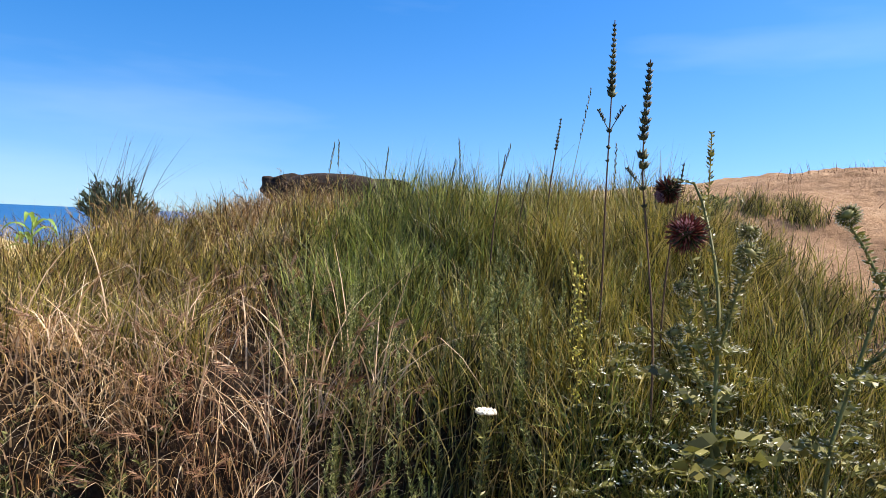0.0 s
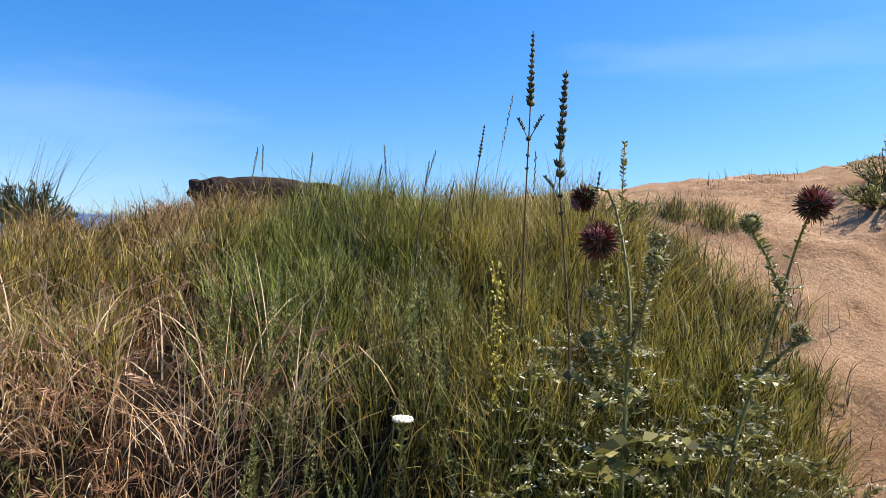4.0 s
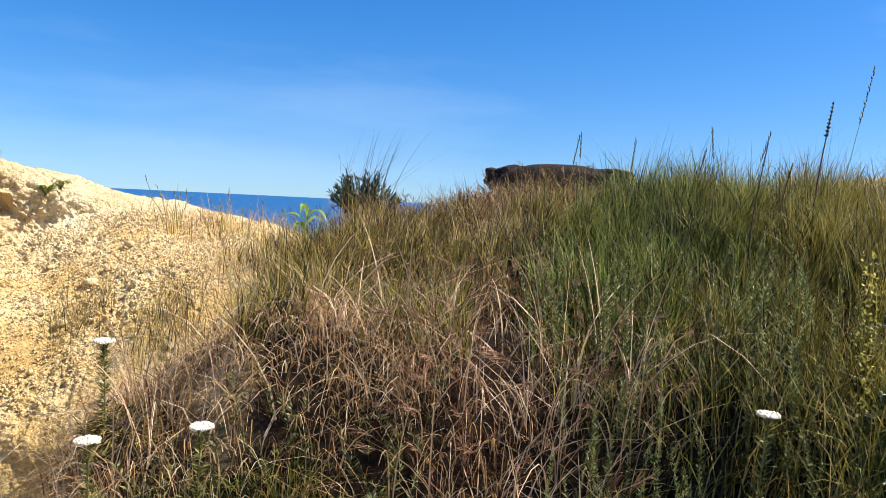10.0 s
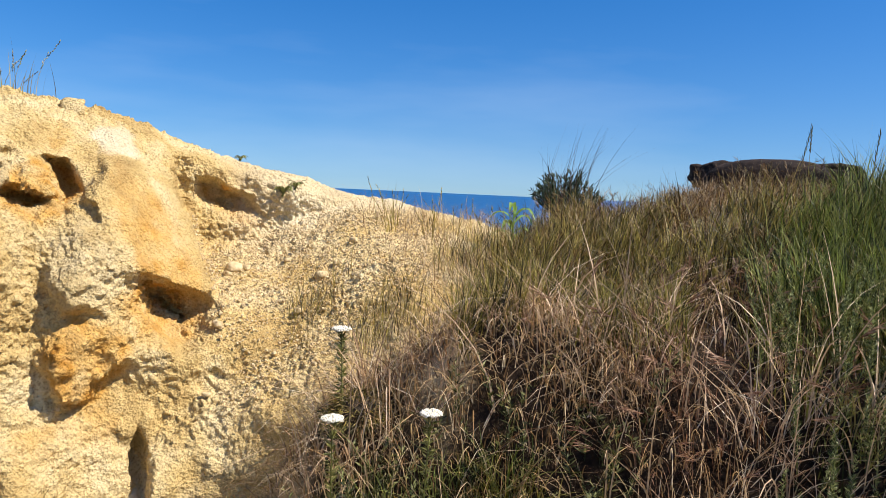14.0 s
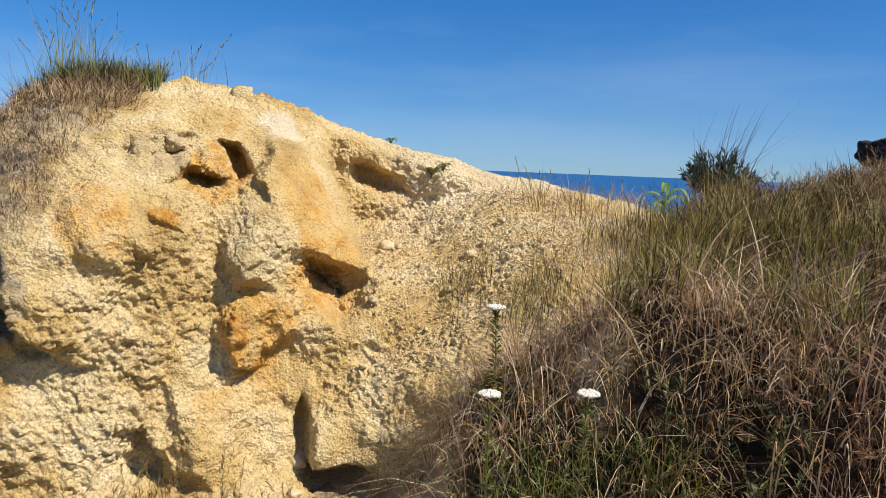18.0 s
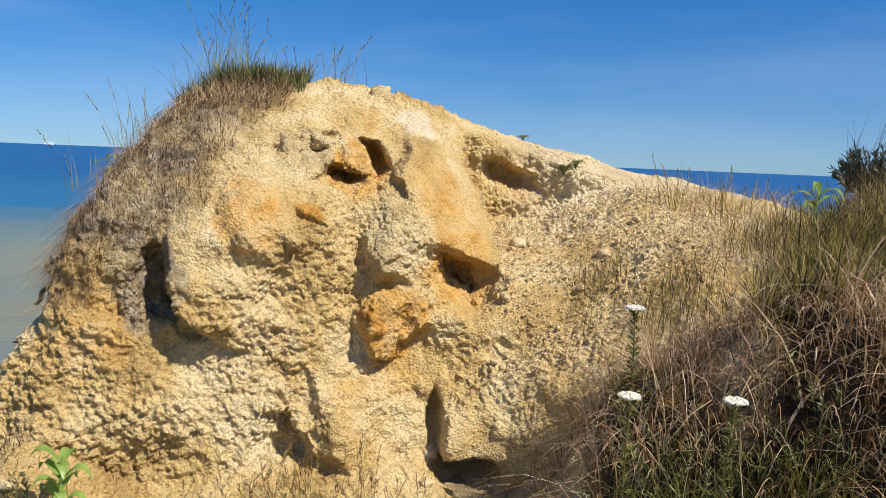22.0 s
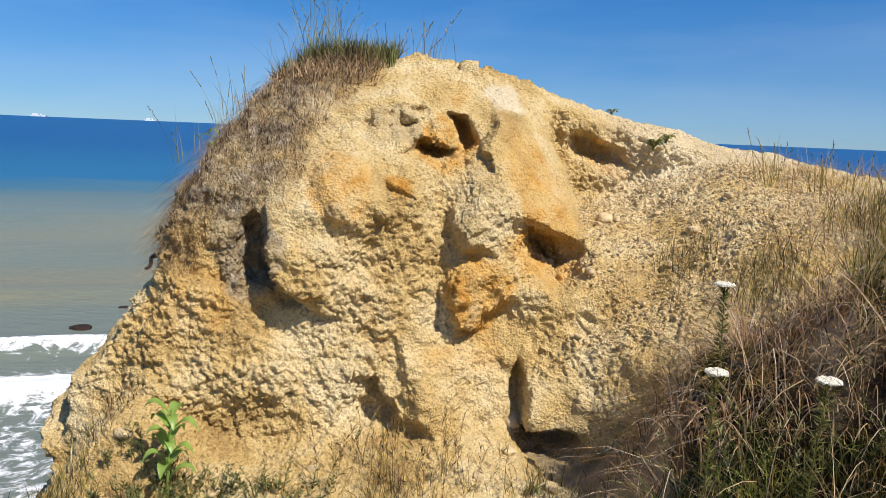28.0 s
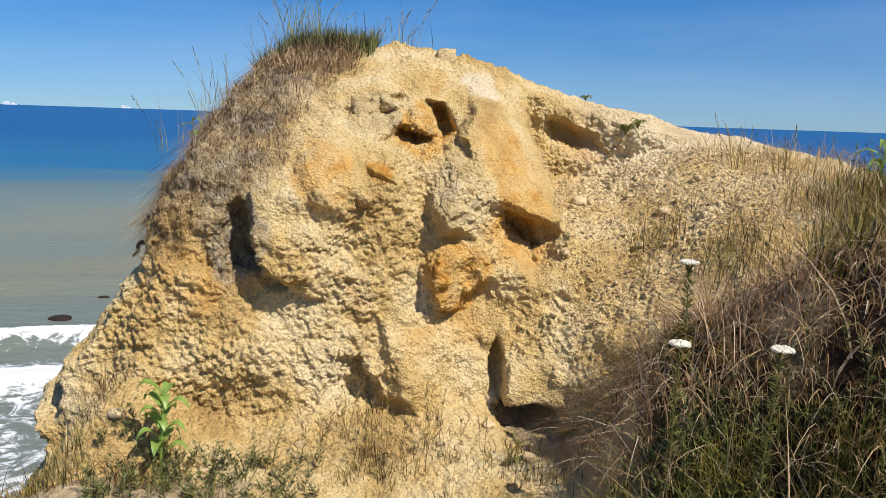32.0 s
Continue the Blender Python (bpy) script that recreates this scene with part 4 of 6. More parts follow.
b = sow(18000, (24, 80), (2.4, 6.2), straw_zone)
sward("straw_grass", "dry straw-coloured grass", STRAW, b, (0.06, 0.26), (0.0036, 0.0066), 0.6, (-0.05, -0.12), 0.5, 3)

b = sow(9000, (33, 60), (4.2, 6.6), lambda x, y, r, phi: smooth(-0.7, 0.2, clumpy(x, y, 0.3, 127)))
sward("saddle_grass", "golden dry grass on the saddle before the sea", STRAW, b, (0.06, 0.22), (0.004, 0.007), 0.45, (-0.05, 0), 0.4, 3)

b = sow(2300, (12, 60), (1.95, 2.85), lambda x, y, r, phi: (0.55 + 0.45 * smooth(32, 40, phi)) * smooth(60, 54, phi) * smooth(-0.4, 0.4, clumpy(x, y, 0.16, 117)))
sward("tangled_straw", "tangled pale stalks over dark dead grass", PALESTRAW, b, (0.14, 0.42), (0.0032, 0.0056), 0.75, (-0.05, -0.1), 0.4, 4)
b = sow(9000, (24, 42), (2.5, 3.6), lambda x, y, r, phi: smooth(0.0, 0.4, clumpy(x, y, 0.24, 123)))
sward("young_grass", "yellow-green tufts among dry grass", YOUNG, b, (0.10, 0.32), (0.0030, 0.0060), 0.35, (-0.05, -0.05), 0.4, 3)
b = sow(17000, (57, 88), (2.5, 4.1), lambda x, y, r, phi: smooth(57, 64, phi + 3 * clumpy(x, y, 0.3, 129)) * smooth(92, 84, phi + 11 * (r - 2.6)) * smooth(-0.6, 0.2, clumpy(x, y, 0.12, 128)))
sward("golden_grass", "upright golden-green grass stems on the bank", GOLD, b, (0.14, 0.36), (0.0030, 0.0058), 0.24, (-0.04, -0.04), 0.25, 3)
b = sow(6500, (70, 93), (2.2, 3.1), lambda x, y, r, phi: smooth(94, 86, phi + 9 * (r - 2.4)) * smooth(-0.4, 0.3, clumpy(x, y, 0.2, 125)))
sward("lush_grass", "arching bright green grass beside the thistles", FRESH, b, (0.10, 0.32), (0.0038, 0.0078), 0.5, (-0.1, -0.1), 0.5, 4)
# long pale straws that lie across the bank
b = sow(300, (15, 57), (1.9, 2.7), lambda x, y, r, phi: 0.35 + 0.65 * smooth(30, 40, phi))
litter = thing("dead_stalks", "long bleached dead stalks leaning across the bank", "grass", (1.3, 1.6, 0.5))
for p in b:
    one = Shape().blades((p - np.array([1.3, 1.6, 0.5]))[None], rng.uniform(0.28, 0.72, 1), rng.uniform(0.0042, 0.0075, 1), np.clip(leans(1, 0.75, (-0.1, -0.1)), -1.1, 1.1), rng.uniform(0.1, 0.75), 6)
    part("stalk", one.mesh("stalk", PALESTRAW), litter)

# fuzzy ears of wild barley and brome
def ears(name, label, mat, base, height, spread, bias, awn, count=14):
    n = len(base)
    h = rng.uniform(*height, n)
    le = leans(n, spread, bias)
    sh = Shape().blades(base, h, np.full(n, 0.0024), le, 0.2, 4)
    top = base + np.concatenate([le * h[:, None], (h * (1 - 0.2 * np.minimum(1, np.linalg.norm(le, axis=1))))[:, None]], 1)
    axis_way = unit(np.concatenate([le * 1.7, np.ones((n, 1)) * 0.7], 1))
    for k in range(count):
        foot = top - axis_way * (0.07 * k / count)
        way = axis_way + 0.17 * rng.normal(size=(n, 3)) + np.array([0, 0, -0.25])
        sh.leaflets(foot, way, awn * rng.uniform(0.7, 1.2, n), 0.0026)
    return tagged(new(name, sh.mesh(name, mat)), label, "grass", kind="stuff")


b = sow(1300, (30, 60), (2.0, 3.2), lambda x, y, r, phi: rust_zone(x, y, r, phi) * smooth(0.0, 0.4, clumpy(x, y, 0.3, 119)))
ears("brome_ears", "drooping fuzzy pinkish ears of dry brome", BROME, b, (0.16, 0.36), 0.45, (-0.15, -0.15), 0.05, 20)
b = sow(460, (28, 52), (2.4, 4.6))
ears("barley_ears", "pale bristly ears of wild barley", STRAW, b, (0.15, 0.32), 0.3, (-0.1, 0.0), 0.04)


# grey-green feathery stems on the lower bank
def feathery(name, label, mat, base, height, leaf, per, spread=0.12):
    n = len(base)
    h = rng.uniform(*height, n)
    le = leans(n, spread)
    sh = Shape().blades(base, h, np.full(n, 0.004), le, 0.1, 4)
    t = rng.uniform(0.15, 1.0, (n, per))
    x = base[:, None, :] + np.concatenate([le[:, None, :] * (h[:, None] * t ** 1.7)[..., None], (h[:, None] * t)[..., None]], -1)
    a = rng.uniform(0, 2 * np.pi, (n, per))
    way = np.stack([np.cos(a), np.sin(a), rng.uniform(0.5, 1.5, (n, per))], -1)
    size = (leaf * rng.uniform(0.6, 1.2, (n, per)) * (1.15 - 0.6 * t)).ravel()
    sh.leaflets(x.reshape(-1, 3), way.reshape(-1, 3), size, size * 0.19, 0.1)
    return tagged(new(name, sh.mesh(name, mat)), label, "herb", kind="stuff")


b = sow(230, (46, 74), (2.05, 2.95), lambda x, y, r, phi: smooth(-0.4, 0.3, clumpy(x, y, 0.3, 131)) * smooth(46, 52, phi) * smooth(74, 67, phi))
feathery("wormwood", "grey-green feathery wormwood stems on the lower bank", WORM, b, (0.22, 0.46), 0.024, 190, 0.12)

# dead grass that hangs over the lip of the bank
a = np.radians(rng.uniform(10, 46, 900))
q = 2.36 + 0.07 * np.sin(a * 23) + rng.normal(0, 0.06, len(a))
x, y = HUB[0] + q * np.sin(a), HUB[1] + q * np.cos(a)
b = np.stack([x, y, ground(x, y) + 0.02], 1)
out = -np.stack([np.sin(a), np.cos(a)], 1)
n = len(b)
sh = Shape().blades(b, rng.uniform(0.08, 0.24, n), rng.uniform(0.0028, 0.0055, n), out * rng.uniform(0.2, 1.0, (n, 1)) + rng.normal(0, 0.45, (n, 2)), 1.1, 5)
tagged(new("lip_thatch", sh.mesh("lip_thatch", LIPSTRAW)), "dead grass hanging over the bank's lip", "grass", kind="stuff")

# fine dead grass combed down over the top of the lip
b = sow(2600, (9, 48), (2.40, 3.0), lambda x, y, r, phi: smooth(42, 35, phi) * smooth(-0.9, 0.1, clumpy(x, y, 0.22, 133)) * smooth(3.05, 2.8, r + 0.15 * clumpy(x, y, 0.3, 135)))
sward("combed_grass", "fine dead grass combed flat over the bank's lip", LIPSTRAW, b + np.array([0, 0, 0.01]), (0.10, 0.26), (0.0036, 0.0062), 0.55, (-0.75, -0.35), 0.85, 4)
b = sow(800, (9, 48), (2.36, 2.9), lambda x, y, r, phi: smooth(44, 36, phi) * smooth(-0.3, 0.4, clumpy(x, y, 0.22, 137)))
sward("pale_combed_grass", "bleached grass lying over the bank's lip", PALESTRAW, b + np.array([0, 0, 0.03]), (0.12, 0.34), (0.0032, 0.0056), 0.6, (-0.7, -0.4), 0.85, 4)


# ---- plants and stones that stand out singly ----
def curve(*pts, n=10):
    """A smooth line through the points."""
    p = np.array(pts, float)
    t = np.linspace(0, len(p) - 1, n)
    i = np.clip(t.astype(int), 0, len(p) - 2)
    f = (t - i)[:, None]
    g = np.gradient(p, axis=0)
    return (2 * f ** 3 - 3 * f ** 2 + 1) * p[i] + (f ** 3 - 2 * f ** 2 + f) * g[i] + (-2 * f ** 3 + 3 * f ** 2) * p[i + 1] + (f ** 3 - f ** 2) * g[i + 1]


def sphere_ways(n, low=-1.0, high=1.0):
    """n even directions, with z from low to high."""
    k = np.arange(n) + 0.5
    z = low + (high - low) * k / n
    a = k * 2.39996
    q = np.sqrt(np.maximum(0, 1 - z * z))
    return np.stack([q * np.cos(a), q * np.sin(a), z], 1)


def facing(ways, axis_way):
    """Turn directions given about +z so that they lie about axis_way."""
    m = Vector((0, 0, 1)).rotation_difference(Vector(axis_way)).to_matrix()
    return ways @ np.array(m).T


def thistle_head(parent, at, way, size, open_flower, base):
    """One flower head: a cup of spiny bracts and, when open, a brush of florets."""
    at = np.array(at) - base
    head = Shape()
    w = facing(sphere_ways(110, -0.95, 0.55), way)
    head.spindles(at + w * size * 0.20, w, size * 0.26, size * 0.035, 4)
    head.spindles(at[None] - np.array([way]) * size * 0.05, np.array([way]), size * 0.3, size * 0.24, 8)
    ob = part("flower_head" if open_flower else "bud", head.mesh("bracts", CALYX if open_flower else SPINY), parent, "faded purple thistle head" if open_flower else "green spiny bud")
    tips = Shape()
    tips.leaflets(at + w * size * 0.36, w, size * 0.16, size * 0.035)
    part("spines", tips.mesh("spines", FLORET if open_flower else SPINE), ob)
    if open_flower:
        f = Shape()
        w = facing(sphere_ways(220, 0.05, 1.0), way)
        f.leaflets(at + w * size * 0.18, w + 0.15 * rng.normal(size=w.shape), size * rng.uniform(0.26, 0.38, len(w)), size * 0.045)
        part("florets", f.mesh("florets", FLORET), ob)
        c = Shape()
        w = facing(sphere_ways(40, 0.93, 1.0), way)
        c.leaflets(at + w * size * 0.42, w, size * 0.16, size * 0.05)
        part("heart", c.mesh("heart", CENTRE), ob)
    return ob


def spiny_leaf(sh, foot, way, length, r):
    """A lobed leaf with pale spines at its tips."""
    way = np.array(way) / np.linalg.norm(way)
    side = np.cross(way, (0, 0, 1.0))
    side = side / (np.linalg.norm(side) + 1e-6)
    k = 7
    t = np.linspace(0.1, 1, k)
    mid = np.array(foot) + way[None] * (length * t)[:, None] + np.array([0, 0, -1.0]) * (0.35 * length * t ** 2)[:, None]
    sh.tube(np.vstack([foot, mid]), np.linspace(0.004, 0.001, k + 1), 4)
    for sgn in (-1, 1):
        w = side * sgn * 0.9 + way * 0.6 + r.normal(0, 0.15, (k, 3))
        ln = length * 0.33 * np.sin(np.pi * (0.15 + 0.75 * t))
        sh.leaflets(mid, w, ln, ln * 0.7, 0.1, r)
        tip = mid + unit(w) * ln[:, None] * 0.9
        sh.slot = 1
        sh.leaflets(tip, w + r.normal(0, 0.2, (k, 3)), 0.014, 0.0045, 0, r)
        sh.slot = 0


def thistle(label, base, stems, heads, leaf_feet, r):
    th = thing("thistle", label, "thistle", base, "thistles on the bank")
    b0 = np.array(base)
    for pts, rad in stems:
        line = curve(*pts, n=14)
        sh = Shape().tube(line - b0, np.linspace(rad, rad * 0.55, len(line)), 7)
        k = 80
        u = r.uniform(0.05, 0.95, k)
        foot = np.stack([np.interp(u, np.linspace(0, 1, len(line)), line[:, c]) for c in range(3)], 1) - b0
        a = r.uniform(0, 6.28, k)
        stem = part("stem", sh.mesh("stem", SPINY), th)
        part("prickles", Shape().leaflets(foot, np.stack([np.cos(a), np.sin(a), 0.4 + 0 * a], 1), r.uniform(0.012, 0.034, k), 0.009, 0, r).mesh("prickles", SPINY), stem)
        part("spines", Shape().leaflets(foot[::2] + 0.012 * np.stack([np.cos(a), np.sin(a), 0 * a], 1)[::2], np.stack([np.cos(a), np.sin(a), 0.3 + 0 * a], 1)[::2], 0.014, 0.005, 0, r).mesh("spines", SPINE), stem)
    for at, way, size, is_open in heads:
        thistle_head(th, at, way, size, is_open, b0)
    for foot, n, reach in leaf_feet:
        for _ in range(n):
            a = r.uniform(0, 6.28)
            sh = Shape()
            f = np.array(foot) - b0 + r.normal(0, 0.03, 3)
            spiny_leaf(sh, f, (math.cos(a), math.sin(a), r.uniform(0.1, 0.9)), r.uniform(0.6, 1.1) * reach, r)
            part("leaf", sh.mesh("leaf", (SPINY, SPINE)), th)
    return th


rt = np.random.default_rng(21)
g0 = float(ground(np.array(2.12), np.array(0.22)))
thistle("tall musk thistle with faded purple heads on the bank", (2.12, 0.22, g0), [
    ([(2.12, 0.22, g0), (2.25, 0.25, 0.95), (2.35, 0.27, 1.14), (2.44, 0.29, 1.28), (2.55, 0.34, 1.45), (2.66, 0.42, 1.63), (2.68, 0.50, 1.64)], 0.007),
    ([(2.35, 0.27, 1.14), (2.33, 0.30, 1.25), (2.31, 0.35, 1.42)], 0.0055),
    ([(2.35, 0.27, 1.14), (2.37, 0.24, 1.28), (2.39, 0.21, 1.40)], 0.005),
    ([(2.39, 0.25, 1.20), (2.43, 0.24, 1.38), (2.44, 0.22, 1.46)], 0.004),
    ([(2.34, 0.29, 1.10), (2.31, 0.34, 1.22), (2.30, 0.36, 1.31)], 0.004),
    ([(2.30, 0.26, 1.02), (2.28, 0.33, 1.12), (2.28, 0.37, 1.18)], 0.004)], [
    ((2.68, 0.51, 1.615), (-0.75, 0.35, -0.45), 0.105, True),
    ((2.31, 0.36, 1.475), (-0.94, -0.12, 0.30), 0.125, True),
    ((2.39, 0.21, 1.425), (-0.5, -0.5, 0.6), 0.085, False),
    ((2.44, 0.22, 1.49), (-0.3, -0.3, 0.9), 0.07, False),
    ((2.30, 0.36, 1.33), (-0.5, 0.2, 0.8), 0.06, False),
    ((2.28, 0.37, 1.20), (-0.6, 0.3, 0.7), 0.06, False)],
    [((2.14, 0.23, g0 + 0.06), 12, 0.24), ((2.22, 0.24, 0.90), 6, 0.18), ((2.30, 0.26, 1.04), 5, 0.13), ((2.36, 0.27, 1.16), 4, 0.09)], rt)
g0 = float(ground(np.array(2.33), np.array(0.0)))
thistle("leaning musk thistle with one dark purple head beside bare soil", (2.33, 0.0, g0), [
    ([(2.33, 0.0, g0), (2.42, -0.01, 0.85), (2.51, -0.03, 0.99), (2.61, -0.08, 1.20), (2.67, -0.11, 1.34), (2.69, -0.14, 1.48), (2.67, -0.17, 1.58)], 0.0065),
    ([(2.67, -0.11, 1.34), (2.70, -0.06, 1.45), (2.72, -0.01, 1.53)], 0.006),
    ([(2.56, -0.05, 1.09), (2.58, -0.12, 1.17), (2.61, -0.17, 1.22)], 0.006)], [
    ((2.67, -0.18, 1.61), (-0.75, -0.45, 0.30), 0.12, True),
    ((2.72, -0.01, 1.55), (-0.75, 0.25, 0.45), 0.085, False),
    ((2.61, -0.17, 1.235), (0.1, -0.8, 0.5), 0.075, False)],
    [((2.34, 0.0, g0 + 0.06), 12, 0.24), ((2.45, -0.02, 0.90), 6, 0.16), ((2.56, -0.05, 1.08), 5, 0.11), ((2.66, -0.10, 1.32), 4, 0.06)], rt)
# low thistle rosettes in the shade of the two
rosette = thing("thistle_rosettes", "low spiny thistle leaves with pale tips on the bank", "thistle", (2.1, 0.15, 0.5), kind="stuff")
sh = Shape()
b = sow(430, (70, 97), (1.95, 2.75))
b[:, 2] += rt.uniform(0, 0.20, len(b)) ** 1.0
for p in b:
    a = rt.uniform(0, 6.28)
    spiny_leaf(sh, p - np.array([2.1, 0.15, 0.5]) + np.array([0, 0, 0.02]), (math.cos(a), math.sin(a), rt.uniform(0.2, 1.4)), rt.uniform(0.05, 0.13), rt)
part("leaves", sh.mesh("leaves", (SPINY, SPINE)), rosette)


# dark flower spikes
def spike_plant(label, line_pts, whorls, size, side_shoots=()):
    base = np.array(line_pts[0], float)
    th = thing("flower_spike", label, "wildflower", base, "dark spikes against the sky")
    line = curve(*line_pts, n=18)
    part("stem", Shape().tube(line - base, np.linspace(0.0042, 0.0018, 18), 6).mesh("stem", DRYSTEM), th)
    upper = [w for w in whorls if w[0] > 0.76]
    for u, s in [*whorls, *(((a[0] + b[0]) / 2, (a[1] + b[1]) / 2.2) for a, b in zip(upper, upper[1:]))]:
        c = np.array([np.interp(u, np.linspace(0, 1, 18), line[:, k]) for k in range(3)]) - base
        a = np.arange(12) * 2.4 + u * 40
        way = np.stack([np.cos(a), np.sin(a), 2.0 + 1.1 * np.cos(a * 3.1)], 1)
        sh = Shape().spindles(np.repeat(c[None], 12, 0) - np.array([0, 0, 0.008]) * s, way, size * s * (1.0 + 0.25 * np.sin(a * 5)), size * s * 0.24, 5)
        sh.leaflets(np.repeat(c[None], 6, 0), np.stack([np.cos(a[:6]), np.sin(a[:6]), 0.9 + 0 * a[:6]], 1), size * s * 0.9, size * 0.12)
        part("whorl", sh.mesh("whorl", CALYX), th)
    for u, way, ln in side_shoots:
        c = np.array([np.interp(u, np.linspace(0, 1, 18), line[:, k]) for k in range(3)]) - base
        end = c + np.array(way) * ln
        sh = Shape().tube(np.array([c, c + np.array(way) * ln * 0.5, end]), [0.002, 0.0016, 0.001], 5)
        k = 16
        t = np.linspace(0.45, 1, k)
        a = np.arange(k) * 2.4
        sh.spindles(c + (end - c) * t[:, None], np.stack([np.cos(a), np.sin(a), 1.2 + 0 * a], 1), size * 0.55, size * 0.13, 5)
        part("side_shoot", sh.mesh("side_shoot", CALYX), th)
    return th


ga = float(ground(np.array(2.82), np.array(0.77)))
spike_plant("tall dark flower spike with spaced whorls", [(2.82, 0.77, ga), (2.80, 0.76, 1.26), (2.79, 0.76, 1.60), (2.78, 0.755, 1.9), (2.76, 0.75, 2.215)],
            [(0.60, 0.45), (0.64, 0.55), (0.69, 0.7), (0.795, 1.15), (0.83, 1.0), (0.865, 0.9), (0.90, 0.75), (0.93, 0.65), (0.96, 0.55), (0.985, 0.45)], 0.026,
            [(0.69, (0.3, 0.55, 0.8), 0.10), (0.69, (-0.2, -0.55, 0.8), 0.10)])
gb = float(ground(np.array(2.54), np.array(0.49)))
spike_plant("tall dark flower spike with fat green whorls", [(2.54, 0.49, gb), (2.55, 0.50, 1.12), (2.60, 0.55, 1.45), (2.64, 0.59, 1.71), (2.60, 0.57, 2.03)],
            [(0.60, 0.6), (0.66, 0.8), (0.73, 1.2), (0.76, 1.3), (0.81, 1.2), (0.85, 1.1), (0.89, 1.0), (0.925, 0.9), (0.955, 0.8), (0.985, 0.7)], 0.026,
            [(0.66, (0.2, 0.6, 0.6), 0.11)])
for x, y, zt, n_w, s in ((3.26, 1.16, 1.96, 5, 0.7), (2.83, 0.52, 1.72, 4, 0.7), (3.05, 1.32, 1.78, 4, 0.5), (3.33, 1.33, 1.72, 4, 0.5)):
    gz = float(ground(np.array(x), np.array(y)))
    spike_plant("short dark flower spike above the grass", [(x, y + 0.03, gz), (x, y + 0.02, (gz + zt) / 2), (x, y - 0.02, zt)], [(1 - 0.045 * (k + 0.3), s * (0.6 + 0.12 * k)) for k in range(n_w)], 0.02)

# thin grass heads, umbel and sprig above the crest
for x, y, zt, lean in ((3.10, 1.0, 2.04, 0.05), (3.0, 1.9, 1.80, 0.02), (3.2, 1.6, 1.86, -0.02), (3.35, 1.75, 1.78, 0.03), (2.85, 0.75, 1.78, 0.0), (2.75, 0.62, 1.86, 0.0), (3.3, 1.45, 1.84, 0.05), (3.15, 2.3, 1.86, 0.0), (2.95, 2.2, 1.82, 0.04)):
    gz = float(ground(np.array(x), np.array(y)))
    base = np.array([x, y, gz])
    th = thing("grass_stalk", "single tall grass stalk with a narrow seed head", "grass", base, "grass stalks on the crest")
    line = curve((0, lean, 0), (0, lean * 0.5, (zt - gz) * 0.5), (0, -lean, zt - gz), n=8)
    part("stalk", Shape().tube(line, np.linspace(0.0014, 0.0008, 8), 5).mesh("stalk", OLIVE), th)
    t = np.linspace(0.78, 1.0, 18)
    c = np.stack([np.interp(t, np.linspace(0, 1, 8), line[:, k]) for k in range(3)], 1)
    a = np.arange(18) * 2.4
    part("seed_head", Shape().spindles(c, np.stack([0.3 * np.cos(a), 0.3 * np.sin(a), 1 + 0 * a], 1), 0.02, 0.0025, 5).mesh("seed_head", CALYX), th)


# yarrow
def yarrow(label, top_at, size, foot, r):
    base = np.array([*foot, float(ground(np.array(foot[0]), np.array(foot[1])))])
    th = thing("yarrow", label, "wildflower", base, "yarrow on the bank")
    t = np.array(top_at) - base
    line = curve((0, 0, 0), t * np.array([0.35, 0.35, 0.5]), t, n=9)
    sh = Shape().tube(line, np.linspace(0.003, 0.002, 9), 6)
    for k in range(5):
        a = k * 1.26
        sh.tube(np.array([line[-2], t + np.array([math.cos(a), math.sin(a), 0]) * size * 0.3 - np.array([0, 0, 0.002])]), [0.0012, 0.0008], 4)
    part("stem", sh.mesh("stem", SAGE), th)
    lv = Shape()
    n = 230
    u = r.uniform(0.15, 0.97, n)
    c = np.stack([np.interp(u, np.linspace(0, 1, 9), line[:, k]) for k in range(3)], 1)
    a = r.uniform(0, 6.28, n)
    lv.leaflets(c, np.stack([np.cos(a), np.sin(a), r.uniform(0.2, 1.2, n)], 1), r.uniform(0.02, 0.045, n), 0.006, 0.1, r)
    part("leaves", lv.mesh("leaves", SPINY), th, "feathery dark green leaves")
    fl = Shape()
    n = 260
    q, a = np.sqrt(r.uniform(0, 1, n)) * size * 0.5, r.uniform(0, 6.28, n)
    c = t + np.stack([q * np.cos(a), q * np.sin(a), 0.0015 * r.normal(size=n) - 0.12 * q ** 2 / size], 1)
    fl.spindles(c - np.array([0, 0, 0.006]), np.stack([0.2 * np.cos(a), 0.2 * np.sin(a), 1 + 0 * a], 1), 0.008, 0.0052, 6)
    part("flower_head", fl.mesh("flower_head", WHITE), th, "flat white flower head")


ry_ = np.random.default_rng(31)
for label, at, size, foot in (("white yarrow in bloom on the dark bank", (0.71, 2.01, 0.81), 0.062, (0.74, 2.08)), ("white yarrow tilted to the light", (0.96, 1.87, 0.84), 0.06, (0.98, 1.95)),
                              ("small white yarrow among dry grass", (1.30, 2.49, 0.85), 0.048, (1.28, 2.45)), ("tall thin-leaved yarrow with a flat head", (0.86, 2.36, 1.0), 0.062, (0.86, 2.33)),
                              ("lone white yarrow among wormwood", (1.93, 0.76, 0.99), 0.05, (1.98, 0.80)), ("low white yarrow under the thistle", (1.93, 0.32, 0.85), 0.05, (1.98, 0.34))):
    yarrow(label, at, size, foot, ry_)


